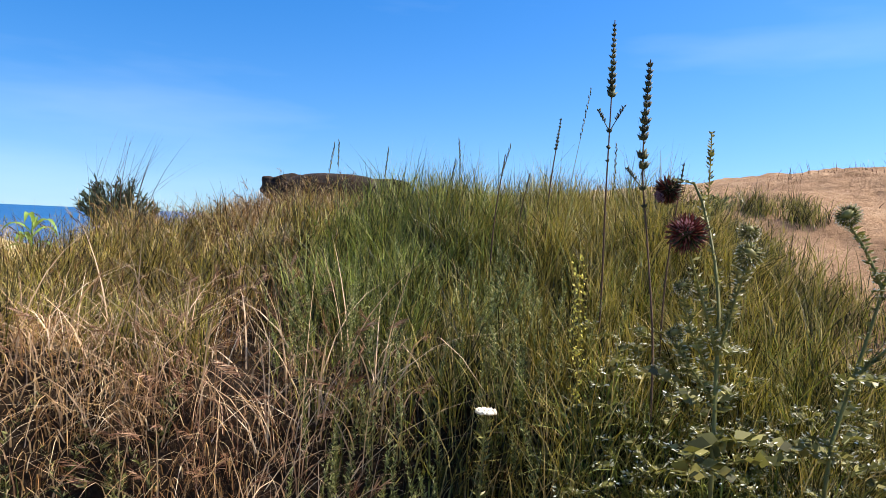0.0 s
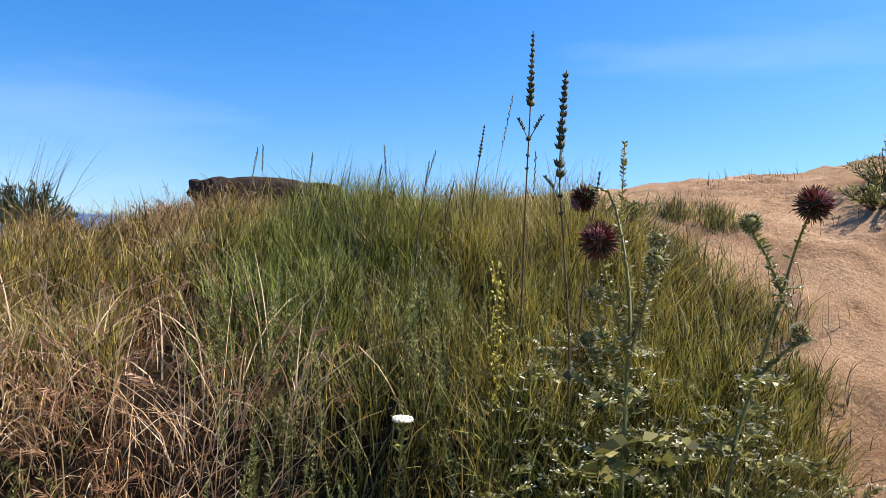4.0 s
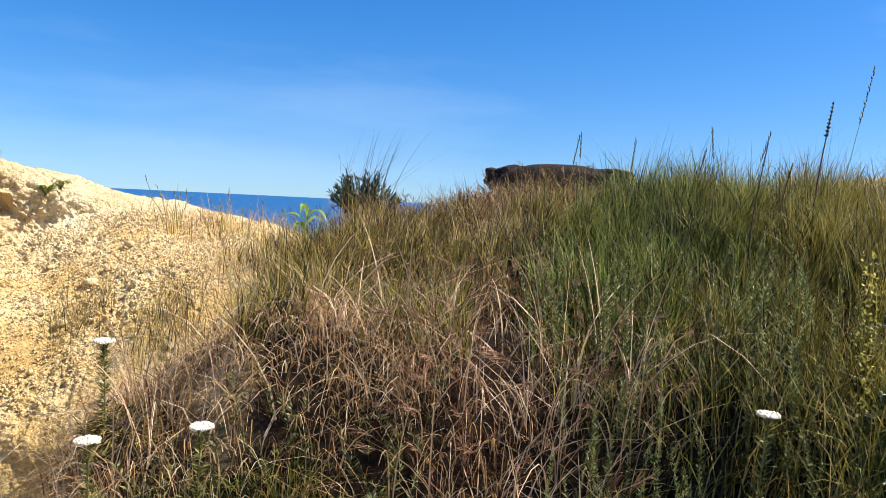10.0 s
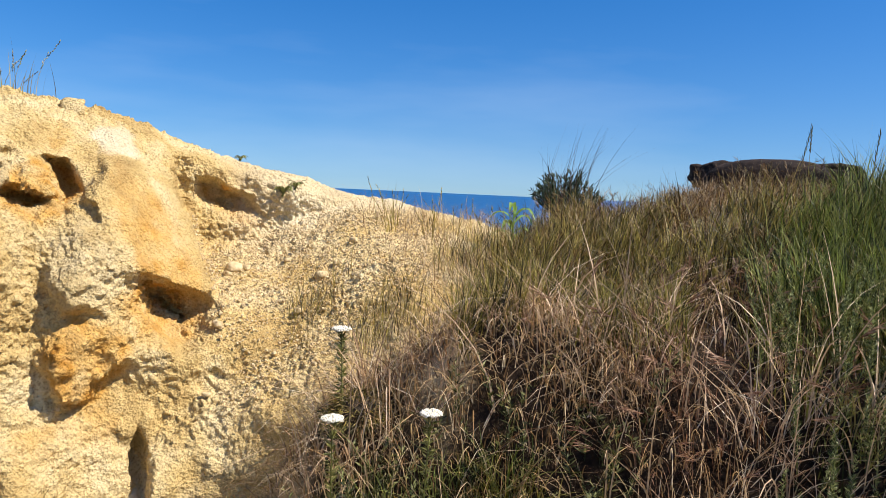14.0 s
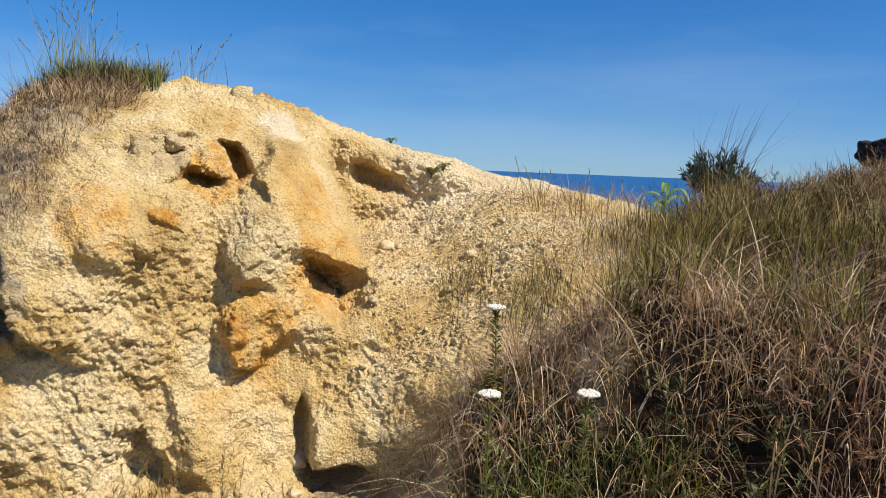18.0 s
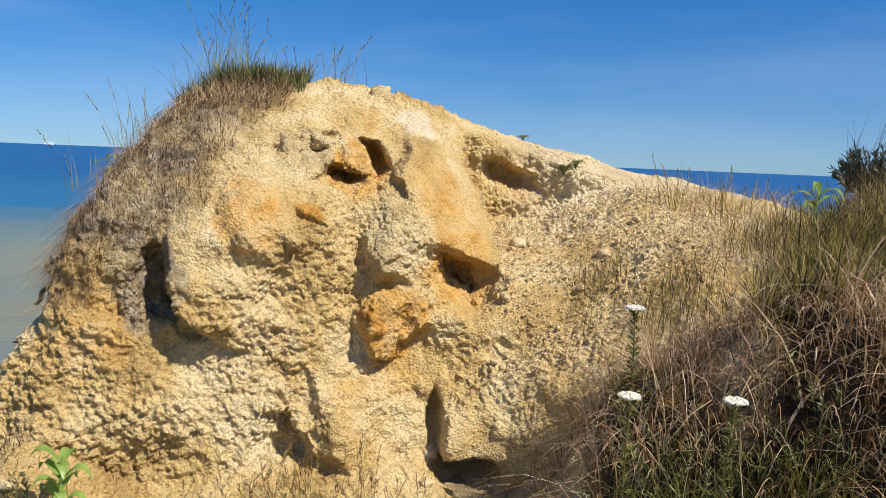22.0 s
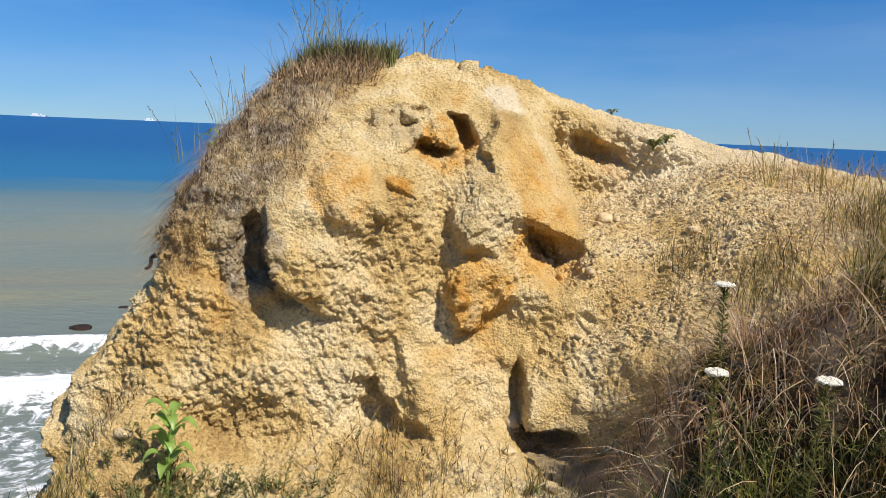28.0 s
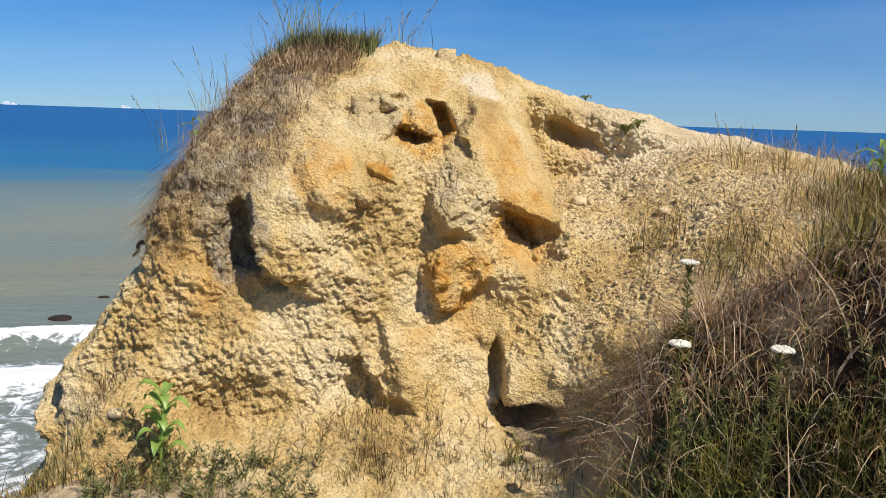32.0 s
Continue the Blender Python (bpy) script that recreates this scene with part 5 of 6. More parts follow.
# shrub on the saddle
def bush(name, label, base, radius, height, n_stem, per, leaf, mat, r, wisps=0):
    th = thing(name, label, "shrub", base)
    st, lv = Shape(), Shape()
    ends = []
    for k in range(n_stem):
        a, q = r.uniform(0, 6.28), r.uniform(0.1, 1) ** 0.6
        end = np.array([math.cos(a) * q * radius, math.sin(a) * q * radius, height * (1.05 - 0.55 * q * q) * r.uniform(0.75, 1.1)])
        line = curve((0.1 * end[0], 0.1 * end[1], 0), end * np.array([0.5, 0.5, 0.45]), end, n=6)
        st.tube(line, np.linspace(0.005, 0.0015, 6), 4)
        u = r.uniform(0.3, 1, per)
        c = np.stack([np.interp(u, np.linspace(0, 1, 6), line[:, m]) for m in range(3)], 1)
        way = unit(end)[None] * 0.9 + r.normal(0, 0.6, (per, 3)) + np.array([0, 0, 0.3])
        lv.leaflets(c, way, leaf * r.uniform(0.6, 1.2, per), leaf * 0.16, 0.0, r)
    part("stems", st.mesh("stems", DRYSTEM), th)
    part("leaves", lv.mesh("leaves", mat), th)
    if wisps:
        w = Shape()
        b0 = np.zeros((wisps, 3)) + r.normal(0, radius * 0.35, (wisps, 3)) * np.array([1, 1, 0])
        w.blades(b0, r.uniform(0.9, 2.2, wisps) * height, np.full(wisps, 0.005), r.normal(0.0, 0.22, (wisps, 2)) + np.array([0.12, -0.12]), 0.1, 5, r)
        part("brushwood", w.mesh("brushwood", DRYSTEM), th)
    return th


rb = np.random.default_rng(41)
sx, sy = 3.42, 4.50
bush("scrub_bush", "dark green feathery bush on the saddle before the sea", (sx, sy, float(ground(np.array(sx), np.array(sy))) - 0.02), 0.29, 0.38, 90, 34, 0.060, SCRUB, rb, 60)


# broad-leaved green plants
def strap_plant(name, label, base, height, n_leaf, length, width, r, mat=LEAF, upright=0.5):
    th = thing(name, label, "plant", base)
    part("stem", Shape().tube(curve((0, 0, 0), (0.01, 0, height * 0.5), (0.02, 0.01, height), n=8), np.linspace(0.007, 0.003, 8), 6).mesh("stem", mat), th)
    for k in range(n_leaf):
        u = 0.25 + 0.75 * k / n_leaf
        a = k * 2.5 + r.uniform(-0.3, 0.3)
        d = np.array([math.cos(a), math.sin(a), 0])
        side = np.array([-d[1], d[0], 0])
        ln = length * r.uniform(0.7, 1.1)
        rows, cols = 9, 3
        t = np.linspace(0, 1, rows)
        mid = np.array([0.02 * u, 0, height * u]) + d[None] * (ln * (t - 0.15 * t * t))[:, None] + np.array([0, 0, 1.0]) * (ln * (upright * t * 1.6 - (0.4 + upright) * t ** 2.2))[:, None]
        w = width * np.sin(np.pi * np.clip(0.08 + 0.92 * t, 0, 1)) ** 0.8 + 0.0006
        v = np.stack([mid - side * w[:, None] * 0.5 + np.array([0, 0, 0.25]) * w[:, None], mid, mid + side * w[:, None] * 0.5 + np.array([0, 0, 0.25]) * w[:, None]], 1)
        i = np.arange(rows * cols).reshape(rows, cols)
        q = np.stack([i[:-1, :-1], i[:-1, 1:], i[1:, 1:], i[1:, :-1]], -1).reshape(-1, 4)
        part("leaf", Shape()._add(v, None, q).mesh("leaf", mat), th)
    return th


rl = np.random.default_rng(51)
strap_plant("reed_plant", "bright green reed-like plant on the saddle", (2.14, 3.29, float(top(2.14, 3.29)) - 0.01), 1.42 - float(top(2.14, 3.29)), 10, 0.17, 0.028, rl, LEAF, 0.6)
strap_plant("broadleaf_plant", "young light green broad-leaved plant at the rock's foot", (-1.05, 2.50, float(foot_z(-1.05, 2.50)) - 0.02), 0.36, 15, 0.13, 0.042, rl, LEAF, 0.9)
strap_plant("reed_plant", "small green reed on the overgrown edge", (-1.22, 3.75, 1.28), 0.14, 7, 0.12, 0.022, rl, LEAF, 0.5)
for x, y, s in ((1.10, 4.02, 1.0), (1.18, 4.06, 0.8), (0.92, 4.30, 0.6), (0.30, 2.62, 0.6)):
    strap_plant("ridge_succulent", "low grey-green succulent tuft on pale rock", (x, y, float(top(x, y)) - 0.01), 0.03 * s, 16, 0.085 * s, 0.016 * s, rl, SAGE, 0.9)

# yellow bedstraw
base = np.array([2.40, 0.69, float(ground(np.array(2.40), np.array(0.69)))])
bed = thing("yellow_bedstraw", "slender stem of small yellow flowers", "wildflower", base)
line = curve((0, 0, 0), (0.01, 0.0, 0.3), (0.0, 0.01, 1.40 - base[2]), n=10)
part("stem", Shape().tube(line, np.linspace(0.002, 0.001, 10), 5).mesh("stem", OLIVE), bed)
t = rl.uniform(0.45, 1, 160)
c = np.stack([np.interp(t, np.linspace(0, 1, 10), line[:, k]) for k in range(3)], 1) + rl.normal(0, 0.014, (160, 3))
part("blossom", Shape().leaflets(c, rl.normal(size=(160, 3)), 0.013, 0.008).mesh("blossom", YELLOW), bed)


# ---- stones ----
def boulder(sh_seed, size, mat, name, detail=3, rough=0.25, squash=(1, 1, 1)):
    bm = bmesh.new()
    bmesh.ops.create_icosphere(bm, subdivisions=detail, radius=1.0)
    co = np.array([v.co[:] for v in bm.verts])
    d = 1 + rough * fbm(co, 0.9, 4, sh_seed)
    flat = np.sign(co) * np.abs(co) ** 0.75
    co = flat * d[:, None] * np.array(squash) * size
    for v, p in zip(bm.verts, co):
        v.co = p
    me = bpy.data.meshes.new(name)
    bm.to_mesh(me)
    bm.free()
    me.polygons.foreach_set("use_smooth", np.ones(len(me.polygons), bool))
    me.materials.append(mat)
    return me


ledge = thing("stone_ledge", "dark weathered ledge of rounded stones behind the grass", "rock", (6.9, 5.3, 1.5))
a0, a1 = np.array([6.44, 5.89]), np.array([7.20, 4.77])
for k in range(12):
    u = k / 11
    p = a0 + (a1 - a0) * u
    st = part("stone", boulder(200 + k, 0.13, DARKROCK, "stone", 4, 0.42, (0.9, 1.25, 0.95 + 0.08 * math.sin(k * 2.3))), ledge)
    st.location = (p[0] - 6.9 + 0.05 * math.sin(k * 3), p[1] - 5.3, 1.80 + 0.014 * math.sin(k * 1.7) - 1.5)
    st.rotation_euler = (0.12 * math.sin(k), 0.15 * math.cos(k), 0.60 + 0.2 * math.sin(k * 2.0))
slab = part("bed", boulder(230, 1.0, DARKROCK, "bed", 5, 0.06, (0.24, 0.72, 0.27)), ledge)
slab.location = (-0.08, 0.03, 0.20)
slab.rotation_euler = (0, 0, 0.60)

for k, (x, y, s) in enumerate(((0.78, 3.70, 0.045), (0.84, 3.69, 0.028), (0.74, 3.66, 0.022), (1.14, 3.42, 0.040), (1.22, 3.45, 0.02), (0.27, 3.08, 0.055), (0.24, 2.86, 0.03), (0.98, 3.25, 0.025), (0.62, 3.25, 0.03), (0.55, 3.1, 0.02),
                               (-0.55, 2.70, 0.03), (0.10, 2.68, 0.028), (-1.25, 2.62, 0.035), (-0.9, 2.55, 0.02), (0.38, 2.64, 0.035), (1.35, 3.55, 0.025), (1.05, 3.7, 0.022))):
    st = new("stone", boulder(300 + k, s * 0.75, PEBBLE, "stone", 3, 0.3, (1.2, 0.9, 0.7)))
    st.location = (x, y, float(foot_z(np.array(x), np.array(y)) if y < 2.8 or s > 0.05 else top(x, y)) + s * 0.25)
    st.rotation_euler = (0.2, 0.1, k)
    tagged(st, "pale loose stone lying on the sandy slope", "stone", "loose stones")

# grit strewn over the slope and the rock's foot
n = 6000
gxp, gyp = rng.uniform(0.6, 1.9, n), rng.uniform(2.9, 4.0, n)
gzp = top(gxp, gyp)
m = (gzp > -0.1) & (gzp < 1.35)
gp = np.stack([gxp, gyp, gzp], 1)[m]
k = len(gp)
w = unit(rng.normal(size=(k, 3)))
s = rng.gamma(2.0, 0.0012, k) + 0.0022
tagged(new("grit", Shape().spindles(gp + np.array([0, 0, 0.002]), w, s * 2, s, 6).mesh("grit", PEBBLE, False)), "pale crumbs of sandstone on the slope", "gravel", kind="stuff")

# small knob on the summit, root out of the cliff edge
kn = new("summit_stone", boulder(400, 0.05, ROCK, "summit_stone", 3, 0.3, (1.1, 1, 0.9)))
kn.location = (0.07, 4.05, float(top(0.07, 4.05)) + 0.0)
tagged(kn, "small ochre stone on the summit of the outcrop", "stone")
rootline = curve((-1.12, 3.45, 0.90), (-1.30, 3.42, 0.87), (-1.37, 3.40, 0.84), (-1.41, 3.39, 0.83), (-1.42, 3.39, 0.79), (-1.44, 3.38, 0.77), n=20)
tagged(new("root", Shape().tube(rootline, np.linspace(0.016, 0.007, 20), 8).mesh("root", ROOTBARK)), "dark crooked root sticking out of the cliff", "root")

# ---- overgrowth on the rock's crown ----
mat_edge = np.interp(rv[:, 2], [0.85, 1.0, 1.15, 1.3, 1.5, 1.7], [-1.12, -0.98, -0.84, -0.70, -0.64, -0.46]) + 0.07 * fbm(rv, 0.12, 3, 85)
pick = np.where((rv[:, 0] < mat_edge) & (rv[:, 2] > 0.84) & (nrm[:, 1] < 0.5))[0]
pick = rng.choice(pick, 12000)
n = len(pick)
foot = rv[pick]
swing = nrm[pick][:, :2] * 0.7 + np.array([0.1, -0.2]) + rng.normal(0, 0.6, (n, 2))
BROWN = leaf_material("grey_brown_thatch", [(0.0, (0.035, 0.017, 0.007)), (0.35, (0.16, 0.088, 0.036)), (0.65, (0.50, 0.33, 0.155)), (1.0, (0.80, 0.62, 0.36))], 0.6, 0.15, 0.4, 0.6)
tagged(new("hanging_thatch", Shape().blades(foot, rng.uniform(0.04, 0.13, n), rng.uniform(0.0016, 0.0032, n), swing, 1.5, 4).mesh("hanging_thatch", BROWN)), "matted dead grass hanging over the rock edge", "grass", kind="stuff")
pick = rng.choice(np.where((rv[:, 0] > -1.15) & (rv[:, 0] < -0.40) & (rv[:, 2] > 1.66) & (nrm[:, 2] > 0.1))[0], 5000)
n = len(pick)
way = np.array([0, -0.1, 0.75]) + rng.normal(0, 0.5, (n, 3))
tagged(new("crown_turf", Shape().leaflets(rv[pick], way, rng.uniform(0.05, 0.13, n), 0.0032, 0.2).mesh("crown_turf", BROWN)), "brown turf on the crown of the rock", "grass", kind="stuff")
b = np.stack([rng.uniform(-0.95, -0.32, 2800), rng.uniform(3.85, 4.3, 2800), np.zeros(2800)], 1)
b[:, 2] = top(b[:, 0], b[:, 1]) - 0.01
n = len(b)
tagged(new("crown_herbs", Shape().blades(b, rng.uniform(0.06, 0.17, n), np.full(n, 0.005), leans(n, 0.4), 0.4, 3).mesh("crown_herbs", SAGE)), "low green herbs on the crown of the rock", "grass", kind="stuff")


def tuft(label, at, n, height, spread, mat, bias=(0, 0), width=0.0035, radius=0.06):
    th = thing("grass_tuft", label, "grass", at, "grass tufts on the rock")
    q = rng.normal(0, radius, (n, 3)) * np.array([1, 1, 0])
    h = rng.uniform(*height, n)
    le = leans(n, spread, bias)
    for j in range(n):
        blade = part("blade", Shape().blades(q[j:j + 1], h[j:j + 1], np.full(1, width), le[j:j + 1], 0.1, 4).mesh("blade", mat), th)
        if j < max(4, n // 4):
            tip = q[j] + np.array([*(le[j] * h[j]), h[j] * 0.97])
            way = unit(np.array([[*(le[j] * 1.7), 1.0]]))
            k = np.arange(7)[:, None]
            part("seed_head", Shape().spindles(tip - way * 0.014 * k, way + rng.normal(0, 0.15, (7, 3)), 0.02, 0.0025, 4).mesh("seed_head", mat), blade)
    return th


for x, y, n, h, sp, bias in ((-0.74, 4.05, 60, (0.18, 0.46), 0.22, (0.02, 0)), (-0.62, 4.1, 40, (0.15, 0.42), 0.25, (0.12, 0)), (-0.86, 4.05, 26, (0.15, 0.36), 0.3, (-0.2, 0)),
                             (-0.10, 4.12, 14, (0.10, 0.26), 0.2, (0.35, 0)), (-0.22, 4.15, 8, (0.12, 0.26), 0.2, (0.0, 0)), (-0.35, 4.12, 8, (0.10, 0.25), 0.25, (0.0, 0))):
    tuft("tuft of long grass standing on the rock's crown", (x, y, float(top(x, y)) - 0.01), n, h, sp, OLIVE if n < 30 else GREEN, bias)
for x, y, z in ((-1.16, 3.85, 1.42), (-1.10, 3.8, 1.5), (-1.25, 3.7, 1.26)):
    tuft("thin dry tuft at the rock's edge", (x, y, z), 16, (0.12, 0.32), 0.25, OLIVE, (-0.15, 0))

# ---- ridge: oats and thin grass against the sea ----
for x, y, n, h in ((1.56, 3.62, 14, (0.10, 0.24)), (1.60, 3.70, 8, (0.1, 0.22)), (1.88, 3.62, 10, (0.08, 0.18)), (1.95, 3.5, 10, (0.06, 0.16)), (2.1, 3.45, 10, (0.08, 0.18)), (1.75, 3.5, 10, (0.06, 0.14))):
    tuft("thin wild oats on the pale ridge", (x, y, float(top(x, y)) - 0.01), n, (h[0] + 0.04, h[1] + 0.07), 0.2, OLIVE, (-0.05, 0), 0.0042, 0.03)
n = 3600
x, y = rng.uniform(0.75, 2.3, n), rng.uniform(2.5, 3.95, n)
keep = smooth(0.0, 0.75, (x - 0.75) * 0.75 - (y - 2.9) * 0.35 + 0.25 * clumpy(x, y, 0.25, 141)) > rng.uniform(0, 1, n)
b = np.stack([x, y, top(x, y) - 0.01], 1)[keep]
n = len(b)
tagged(new("scree_grass", Shape().blades(b, rng.uniform(0.04, 0.20, n), rng.uniform(0.0016, 0.003, n), leans(n, 0.6), 0.4, 3).mesh("scree_grass", LIPSTRAW)), "sparse dead grass on the gravelly slope", "grass", kind="stuff")
n = 2600
x, y = rng.uniform(0.9, 2.2, n), rng.uniform(2.55, 3.3, n)
keep = smooth(-0.2, 0.5, clumpy(x, y, 0.3, 151) + (x - 1.3) * 0.5) > rng.uniform(0, 1, n)
b = np.stack([x, y, top(x, y) - 0.01], 1)[keep]
n = len(b)
tagged(new("slope_grass", Shape().blades(b, rng.uniform(0.08, 0.26, n), rng.uniform(0.002, 0.0036, n), leans(n, 0.3, (0.05, 0)), 0.3, 3).mesh("slope_grass", OLIVE)), "yellow-green grass tufts on the slope", "grass", kind="stuff")

# ---- the rock's foot ----
n = 9000
x, y = rng.uniform(-1.75, 0.75, n), rng.uniform(2.05, 2.85, n)
keep = smooth(0.05, 0.6, clumpy(x, y, 0.16, 161)) * smooth(2.9, 2.6, y) > rng.uniform(0, 1, n)
b = np.stack([x, y, foot_z(x, y) - 0.01], 1)[keep]
n = len(b)
tagged(new("foot_grass", Shape().blades(b, rng.uniform(0.04, 0.17, n), rng.uniform(0.002, 0.004, n), leans(n, 0.45), 0.4, 3).mesh("foot_grass", OLIVE)), "short yellowing grass at the rock's foot", "grass", kind="stuff")
n = 4200
x, y = rng.uniform(-1.7, 0.6, n), rng.uniform(2.3, 2.85, n)
keep = smooth(0.0, 0.6, clumpy(x, y, 0.18, 165)) > rng.uniform(0, 1, n)
b = np.stack([x, y, foot_z(x, y) - 0.01], 1)[keep]
sward("foot_straw", "dead straw at the rock's foot", STRAW, b, (0.04, 0.16), (0.002, 0.0036), 0.6, (0, -0.1), 0.6, 3)
b = np.stack([rng.uniform(-0.55, 0.2, 70), rng.uniform(2.5, 2.75, 70), np.zeros(70)], 1)
b[:, 2] = foot_z(b[:, 0], b[:, 1]) - 0.01
ears("foot_barley", "wild barley with bristly ears before the rock", STRAW, b[:40], (0.12, 0.26), 0.2, (0, 0), 0.04)
ears("green_barley", "green barley ears before the rock", OLIVE, b[40:], (0.14, 0.28), 0.15, (0, 0), 0.035)
b = np.stack([rng.uniform(-1.3, -0.45, 170), rng.uniform(2.2, 2.6, 170), np.zeros(170)], 1)
b[:, 2] = foot_z(b[:, 0], b[:, 1]) - 0.01
feathery("foot_herbs", "low grey-green herbs at the rock's foot", SAGE, b, (0.06, 0.15), 0.03, 34, 0.4)
b = np.stack([rng.uniform(-1.95, -1.5, 40), rng.uniform(2.2, 2.7, 40), np.zeros(40)], 1)
b[:, 2] = foot_z(b[:, 0], b[:, 1]) - 0.01
sward("edge_grass", "thin grass on the cliff edge before the sea", OLIVE, b, (0.1, 0.3), (0.003, 0.005), 0.3, (0, 0), 0.3, 4)
# dark green growth below the yarrow
b = sow(3600, (8, 32), (1.95, 2.34), lambda x, y, r, phi: smooth(-0.6, 0.3, clumpy(x, y, 0.2, 155)))
sward("bank_foot_grass", "green grass at the foot of the bank", FRESH, b, (0.08, 0.28), (0.0025, 0.0055), 0.5, (-0.1, -0.15), 0.4, 4)
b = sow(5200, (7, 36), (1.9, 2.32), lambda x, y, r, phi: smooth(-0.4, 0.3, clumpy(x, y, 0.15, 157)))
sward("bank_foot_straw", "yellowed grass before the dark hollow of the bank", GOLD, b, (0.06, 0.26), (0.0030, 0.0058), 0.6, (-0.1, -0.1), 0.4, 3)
b = sow(110, (10, 40), (2.05, 2.4))
feathery("bank_herbs", "dark green feathery herbs below the bank", SAGE, b, (0.12, 0.3), 0.04, 50, 0.3)

# ---- bare hill: sedges and low plants ----
for x, y, s, dry in ((3.95, 0.34, 1.5, False), (3.85, 0.10, 1.1, False), (5.0, 0.58, 0.6, False), (5.2, 0.36, 0.4, False), (3.6, 0.5, 0.9, False), (3.45, -0.17, 0.6, False), (4.3, 0.5, 0.6, False), (3.2, -0.05, 0.8, False), (3.0, -0.12, 0.9, False), (4.9, 0.3, 0.5, False), (2.75, -0.18, 0.7, False)):
    gz = float(ground(np.array(x), np.array(y)))
    n = int(700 * s)
    q = rng.normal(0, 0.10 * s, (n, 3)) * np.array([1, 1.3, 0])
    q[:, 2] = ground(x + q[:, 0], y + q[:, 1]) - gz - 0.01
    th = thing("sedge_tuft", "dense dark tuft of sedge on bare soil" if not dry else "browned tuft of sedge on bare soil", "grass", (x, y, gz), "sedge tufts on the hill")
    part("foliage", Shape().blades(q, rng.uniform(0.08, 0.24, n) * (0.6 + 0.5 * s), np.full(n, 0.0042), leans(n, 0.45), 0.5, 4).mesh("foliage", GREEN if not dry else RUST), th)
for x, y, hgt, rad in ((5.9, -0.65, 0.28, 0.3), (6.2, -1.0, 0.4, 0.4), (5.4, -0.55, 0.16, 0.25), (6.5, -1.5, 0.45, 0.5), (4.75, 0.78, 0.14, 0.16), (4.4, 0.95, 0.12, 0.2)):
    bush("low_bush", "low grey-green bush on the bare hill", (x, y, float(ground(np.array(x), np.array(y))) - 0.02), rad, hgt, 46, 26, 0.05, SAGE, rb)
b = sow(2600, (74, 98), (3.2, 7.0), lambda x, y, r, phi: smooth(0.1, 0.5, clumpy(x, y, 0.4, 171)))
sward("hill_grass", "sparse dry grass on the bare hill", RUST, b, (0.04, 0.14), (0.003, 0.005), 0.4, (0, 0), 0.4, 3)
b = sow(3600, (74, 91), (2.8, 4.7), lambda x, y, r, phi: smooth(0.0, 0.5, clumpy(x, y, 0.25, 173)) * smooth(91, 80, phi + 3 * (r - 3)))
sward("hill_edge_grass", "low olive grass creeping onto the bare hill", OLIVE, b, (0.05, 0.17), (0.004, 0.008), 0.5, (0, 0), 0.4, 3)
sp_ = thing("sprig", "upright leafy sprig against the sky", "plant", (2.66, 0.38, float(ground(np.array(2.66), np.array(0.38)))))
hz = 1.80 - sp_.location[2]
part("stem", Shape().tube(curve((0, 0, 0), (0.01, 0, hz * 0.5), (0, 0, hz), n=6), 0.002, 5).mesh("stem", OLIVE), sp_)
t = rl.uniform(0.72, 1.0, 90)
a = rl.uniform(0, 6.28, 90)
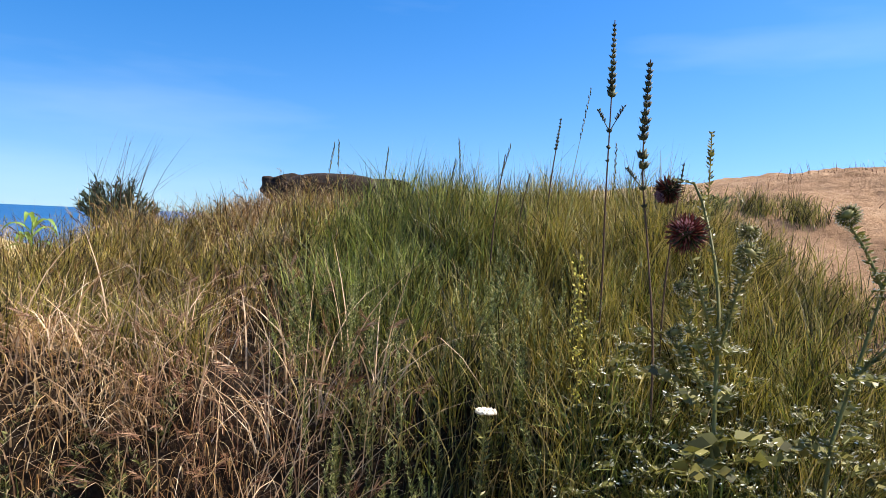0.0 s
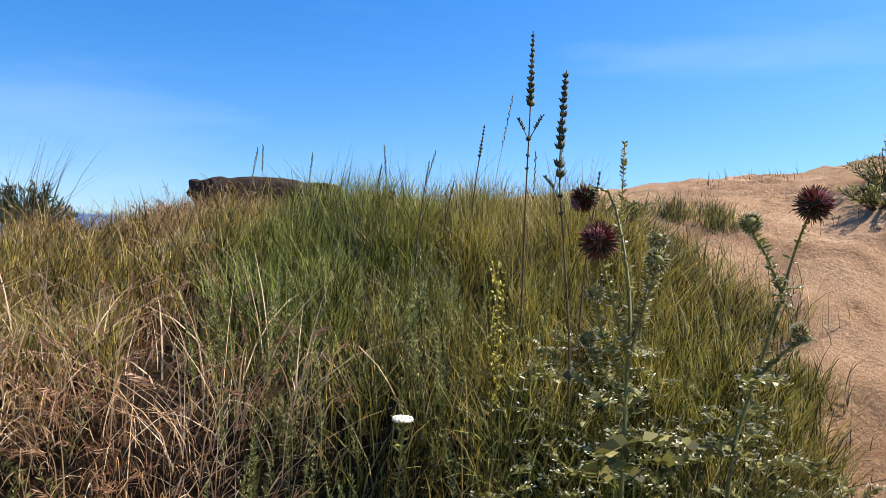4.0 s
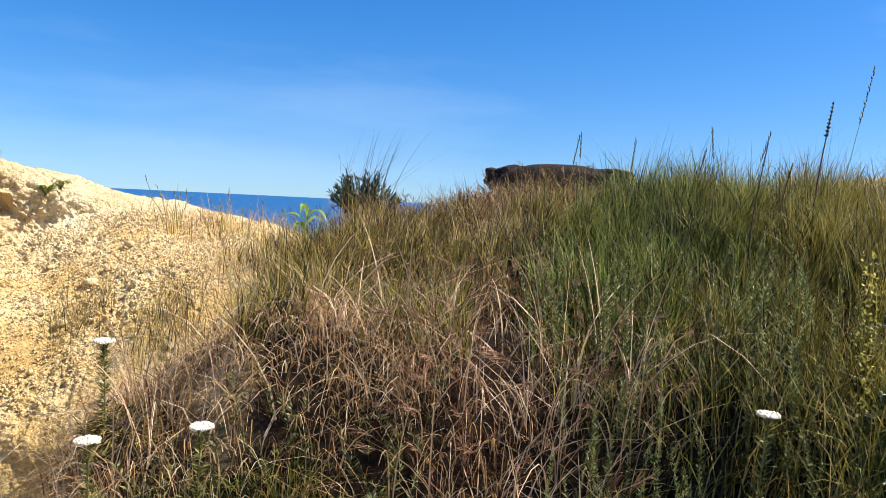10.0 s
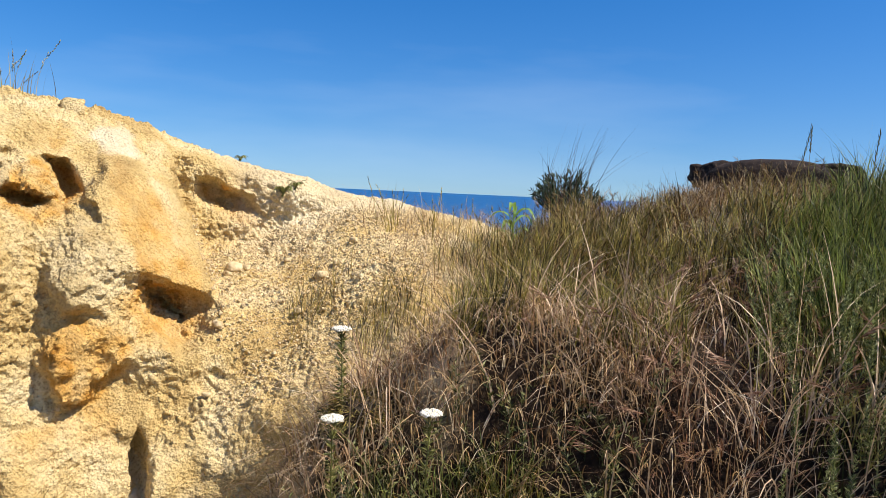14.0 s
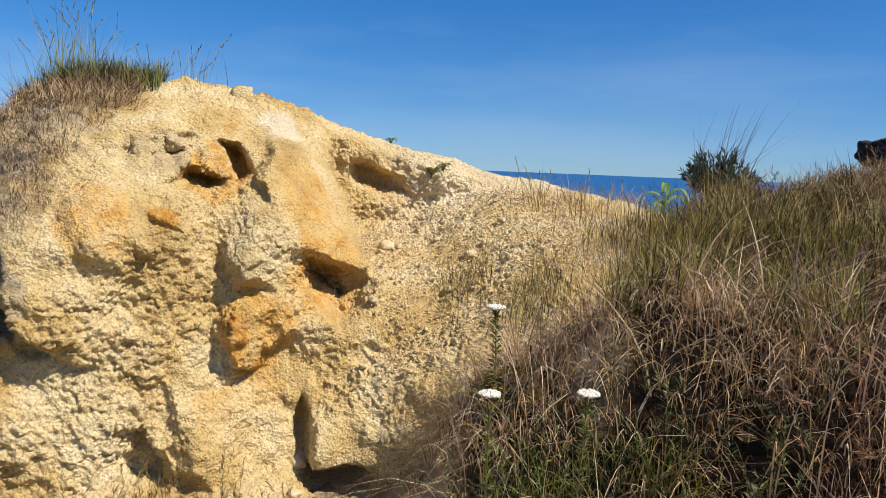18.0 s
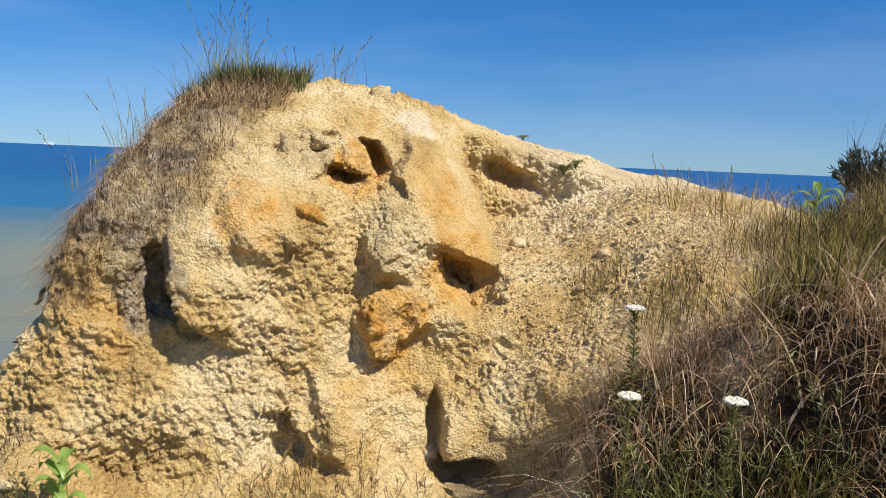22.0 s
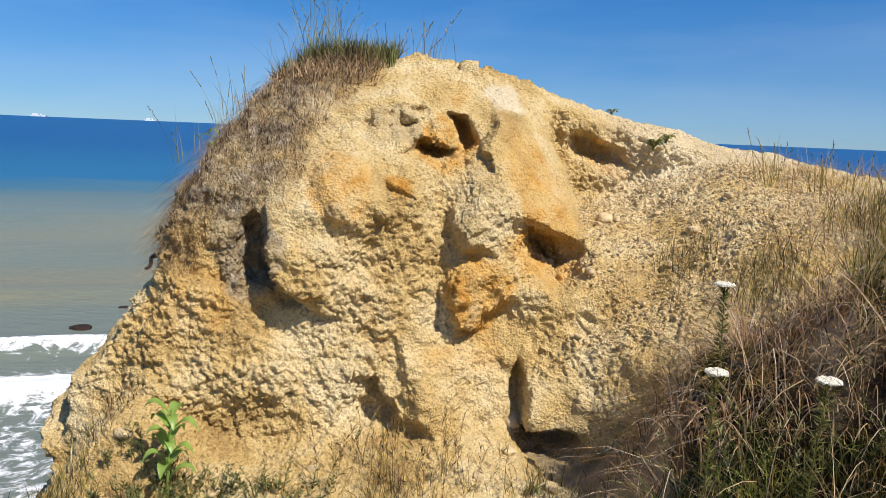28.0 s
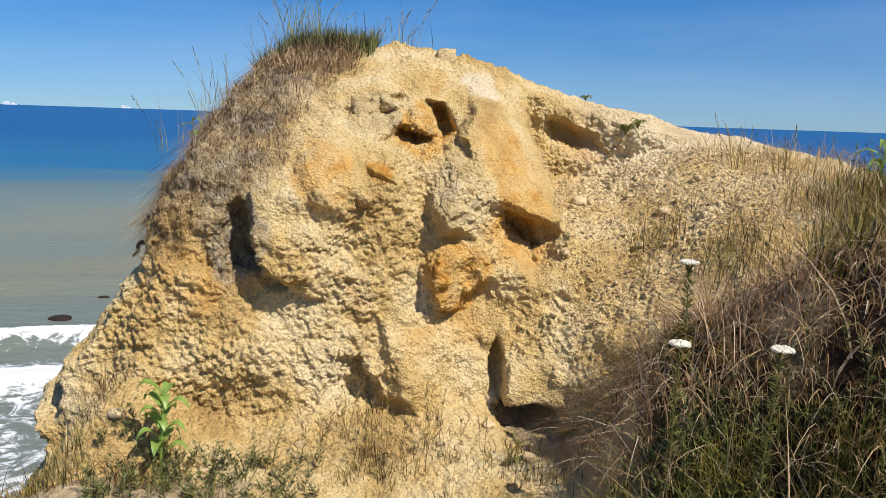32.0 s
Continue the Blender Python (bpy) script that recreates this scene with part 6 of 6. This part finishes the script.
part("leaves", Shape().leaflets(np.stack([0 * t, 0 * t, hz * t], 1), np.stack([np.cos(a), np.sin(a), 0.8 + 0 * a], 1), 0.035 * (1.9 - 1.5 * t), 0.007).mesh("leaves", SPINY), sp_)

# ---- far out: ships on the horizon, rocks in the surf ----
for x, y, ln in ((-2060.0, 4000.0, 85), (-1560.0, 4250.0, 60)):
    th = thing("ship", "distant white ship on the horizon", "ship", (x, y, SEA_Z + 6.5), "ships on the horizon")
    for nm, dx, dz, sx_, sz_ in (("hull", 0, 3, 1.0, 7), ("superstructure", -0.22, 11, 0.34, 10), ("mast", 0.15, 9, 0.05, 12)):
        bm = bmesh.new()
        bmesh.ops.create_cube(bm, size=1.0)
        for v in bm.verts:
            taper = 1.08 if v.co.z > 0 else 0.9
            v.co = Vector((v.co.x * ln * sx_ * taper, v.co.y * 12, v.co.z * sz_))
        bmesh.ops.bevel(bm, geom=bm.edges[:], offset=0.6, segments=2, affect="EDGES")
        me = bpy.data.meshes.new(nm)
        bm.to_mesh(me)
        bm.free()
        me.materials.append(HULL)
        o = part(nm, me, th)
        o.location = (dx * ln, 0, dz)
for k, (x, y, s) in enumerate(((-20.1, 42.6, 0.38), (-19.7, 47.8, 0.22))):
    st = new("surf_rock", boulder(500 + k, s, DARKROCK, "surf_rock", 4, 0.25, (1.6, 1.0, 0.5)))
    st.location = (x, y, SEA_Z + 0.02)
    tagged(st, "dark wet rock awash in the surf", "rock", "rocks in the surf")

# golden turf cushion on the lip of the bank
cx, cy = 0.93, 2.36
cz = float(ground(np.array(cx), np.array(cy)))
cushion = thing("turf_cushion", "golden-brown mossy turf cushion on the bank's lip", "turf", (cx, cy, cz))
w = sphere_ways(2600, -0.1, 1.0) * np.array([0.11, 0.09, 0.085]) * (1 + 0.12 * rng.normal(size=(2600, 1)))
part("mound", boulder(410, 0.1, ROOTBARK, "mound", 3, 0.2, (1.0, 0.85, 0.75)), cushion)
part("moss", Shape().leaflets(w, w + rng.normal(0, 0.05, w.shape), rng.uniform(0.02, 0.05, 2600), 0.003, 0.3).mesh("moss", OLIVE), cushion)
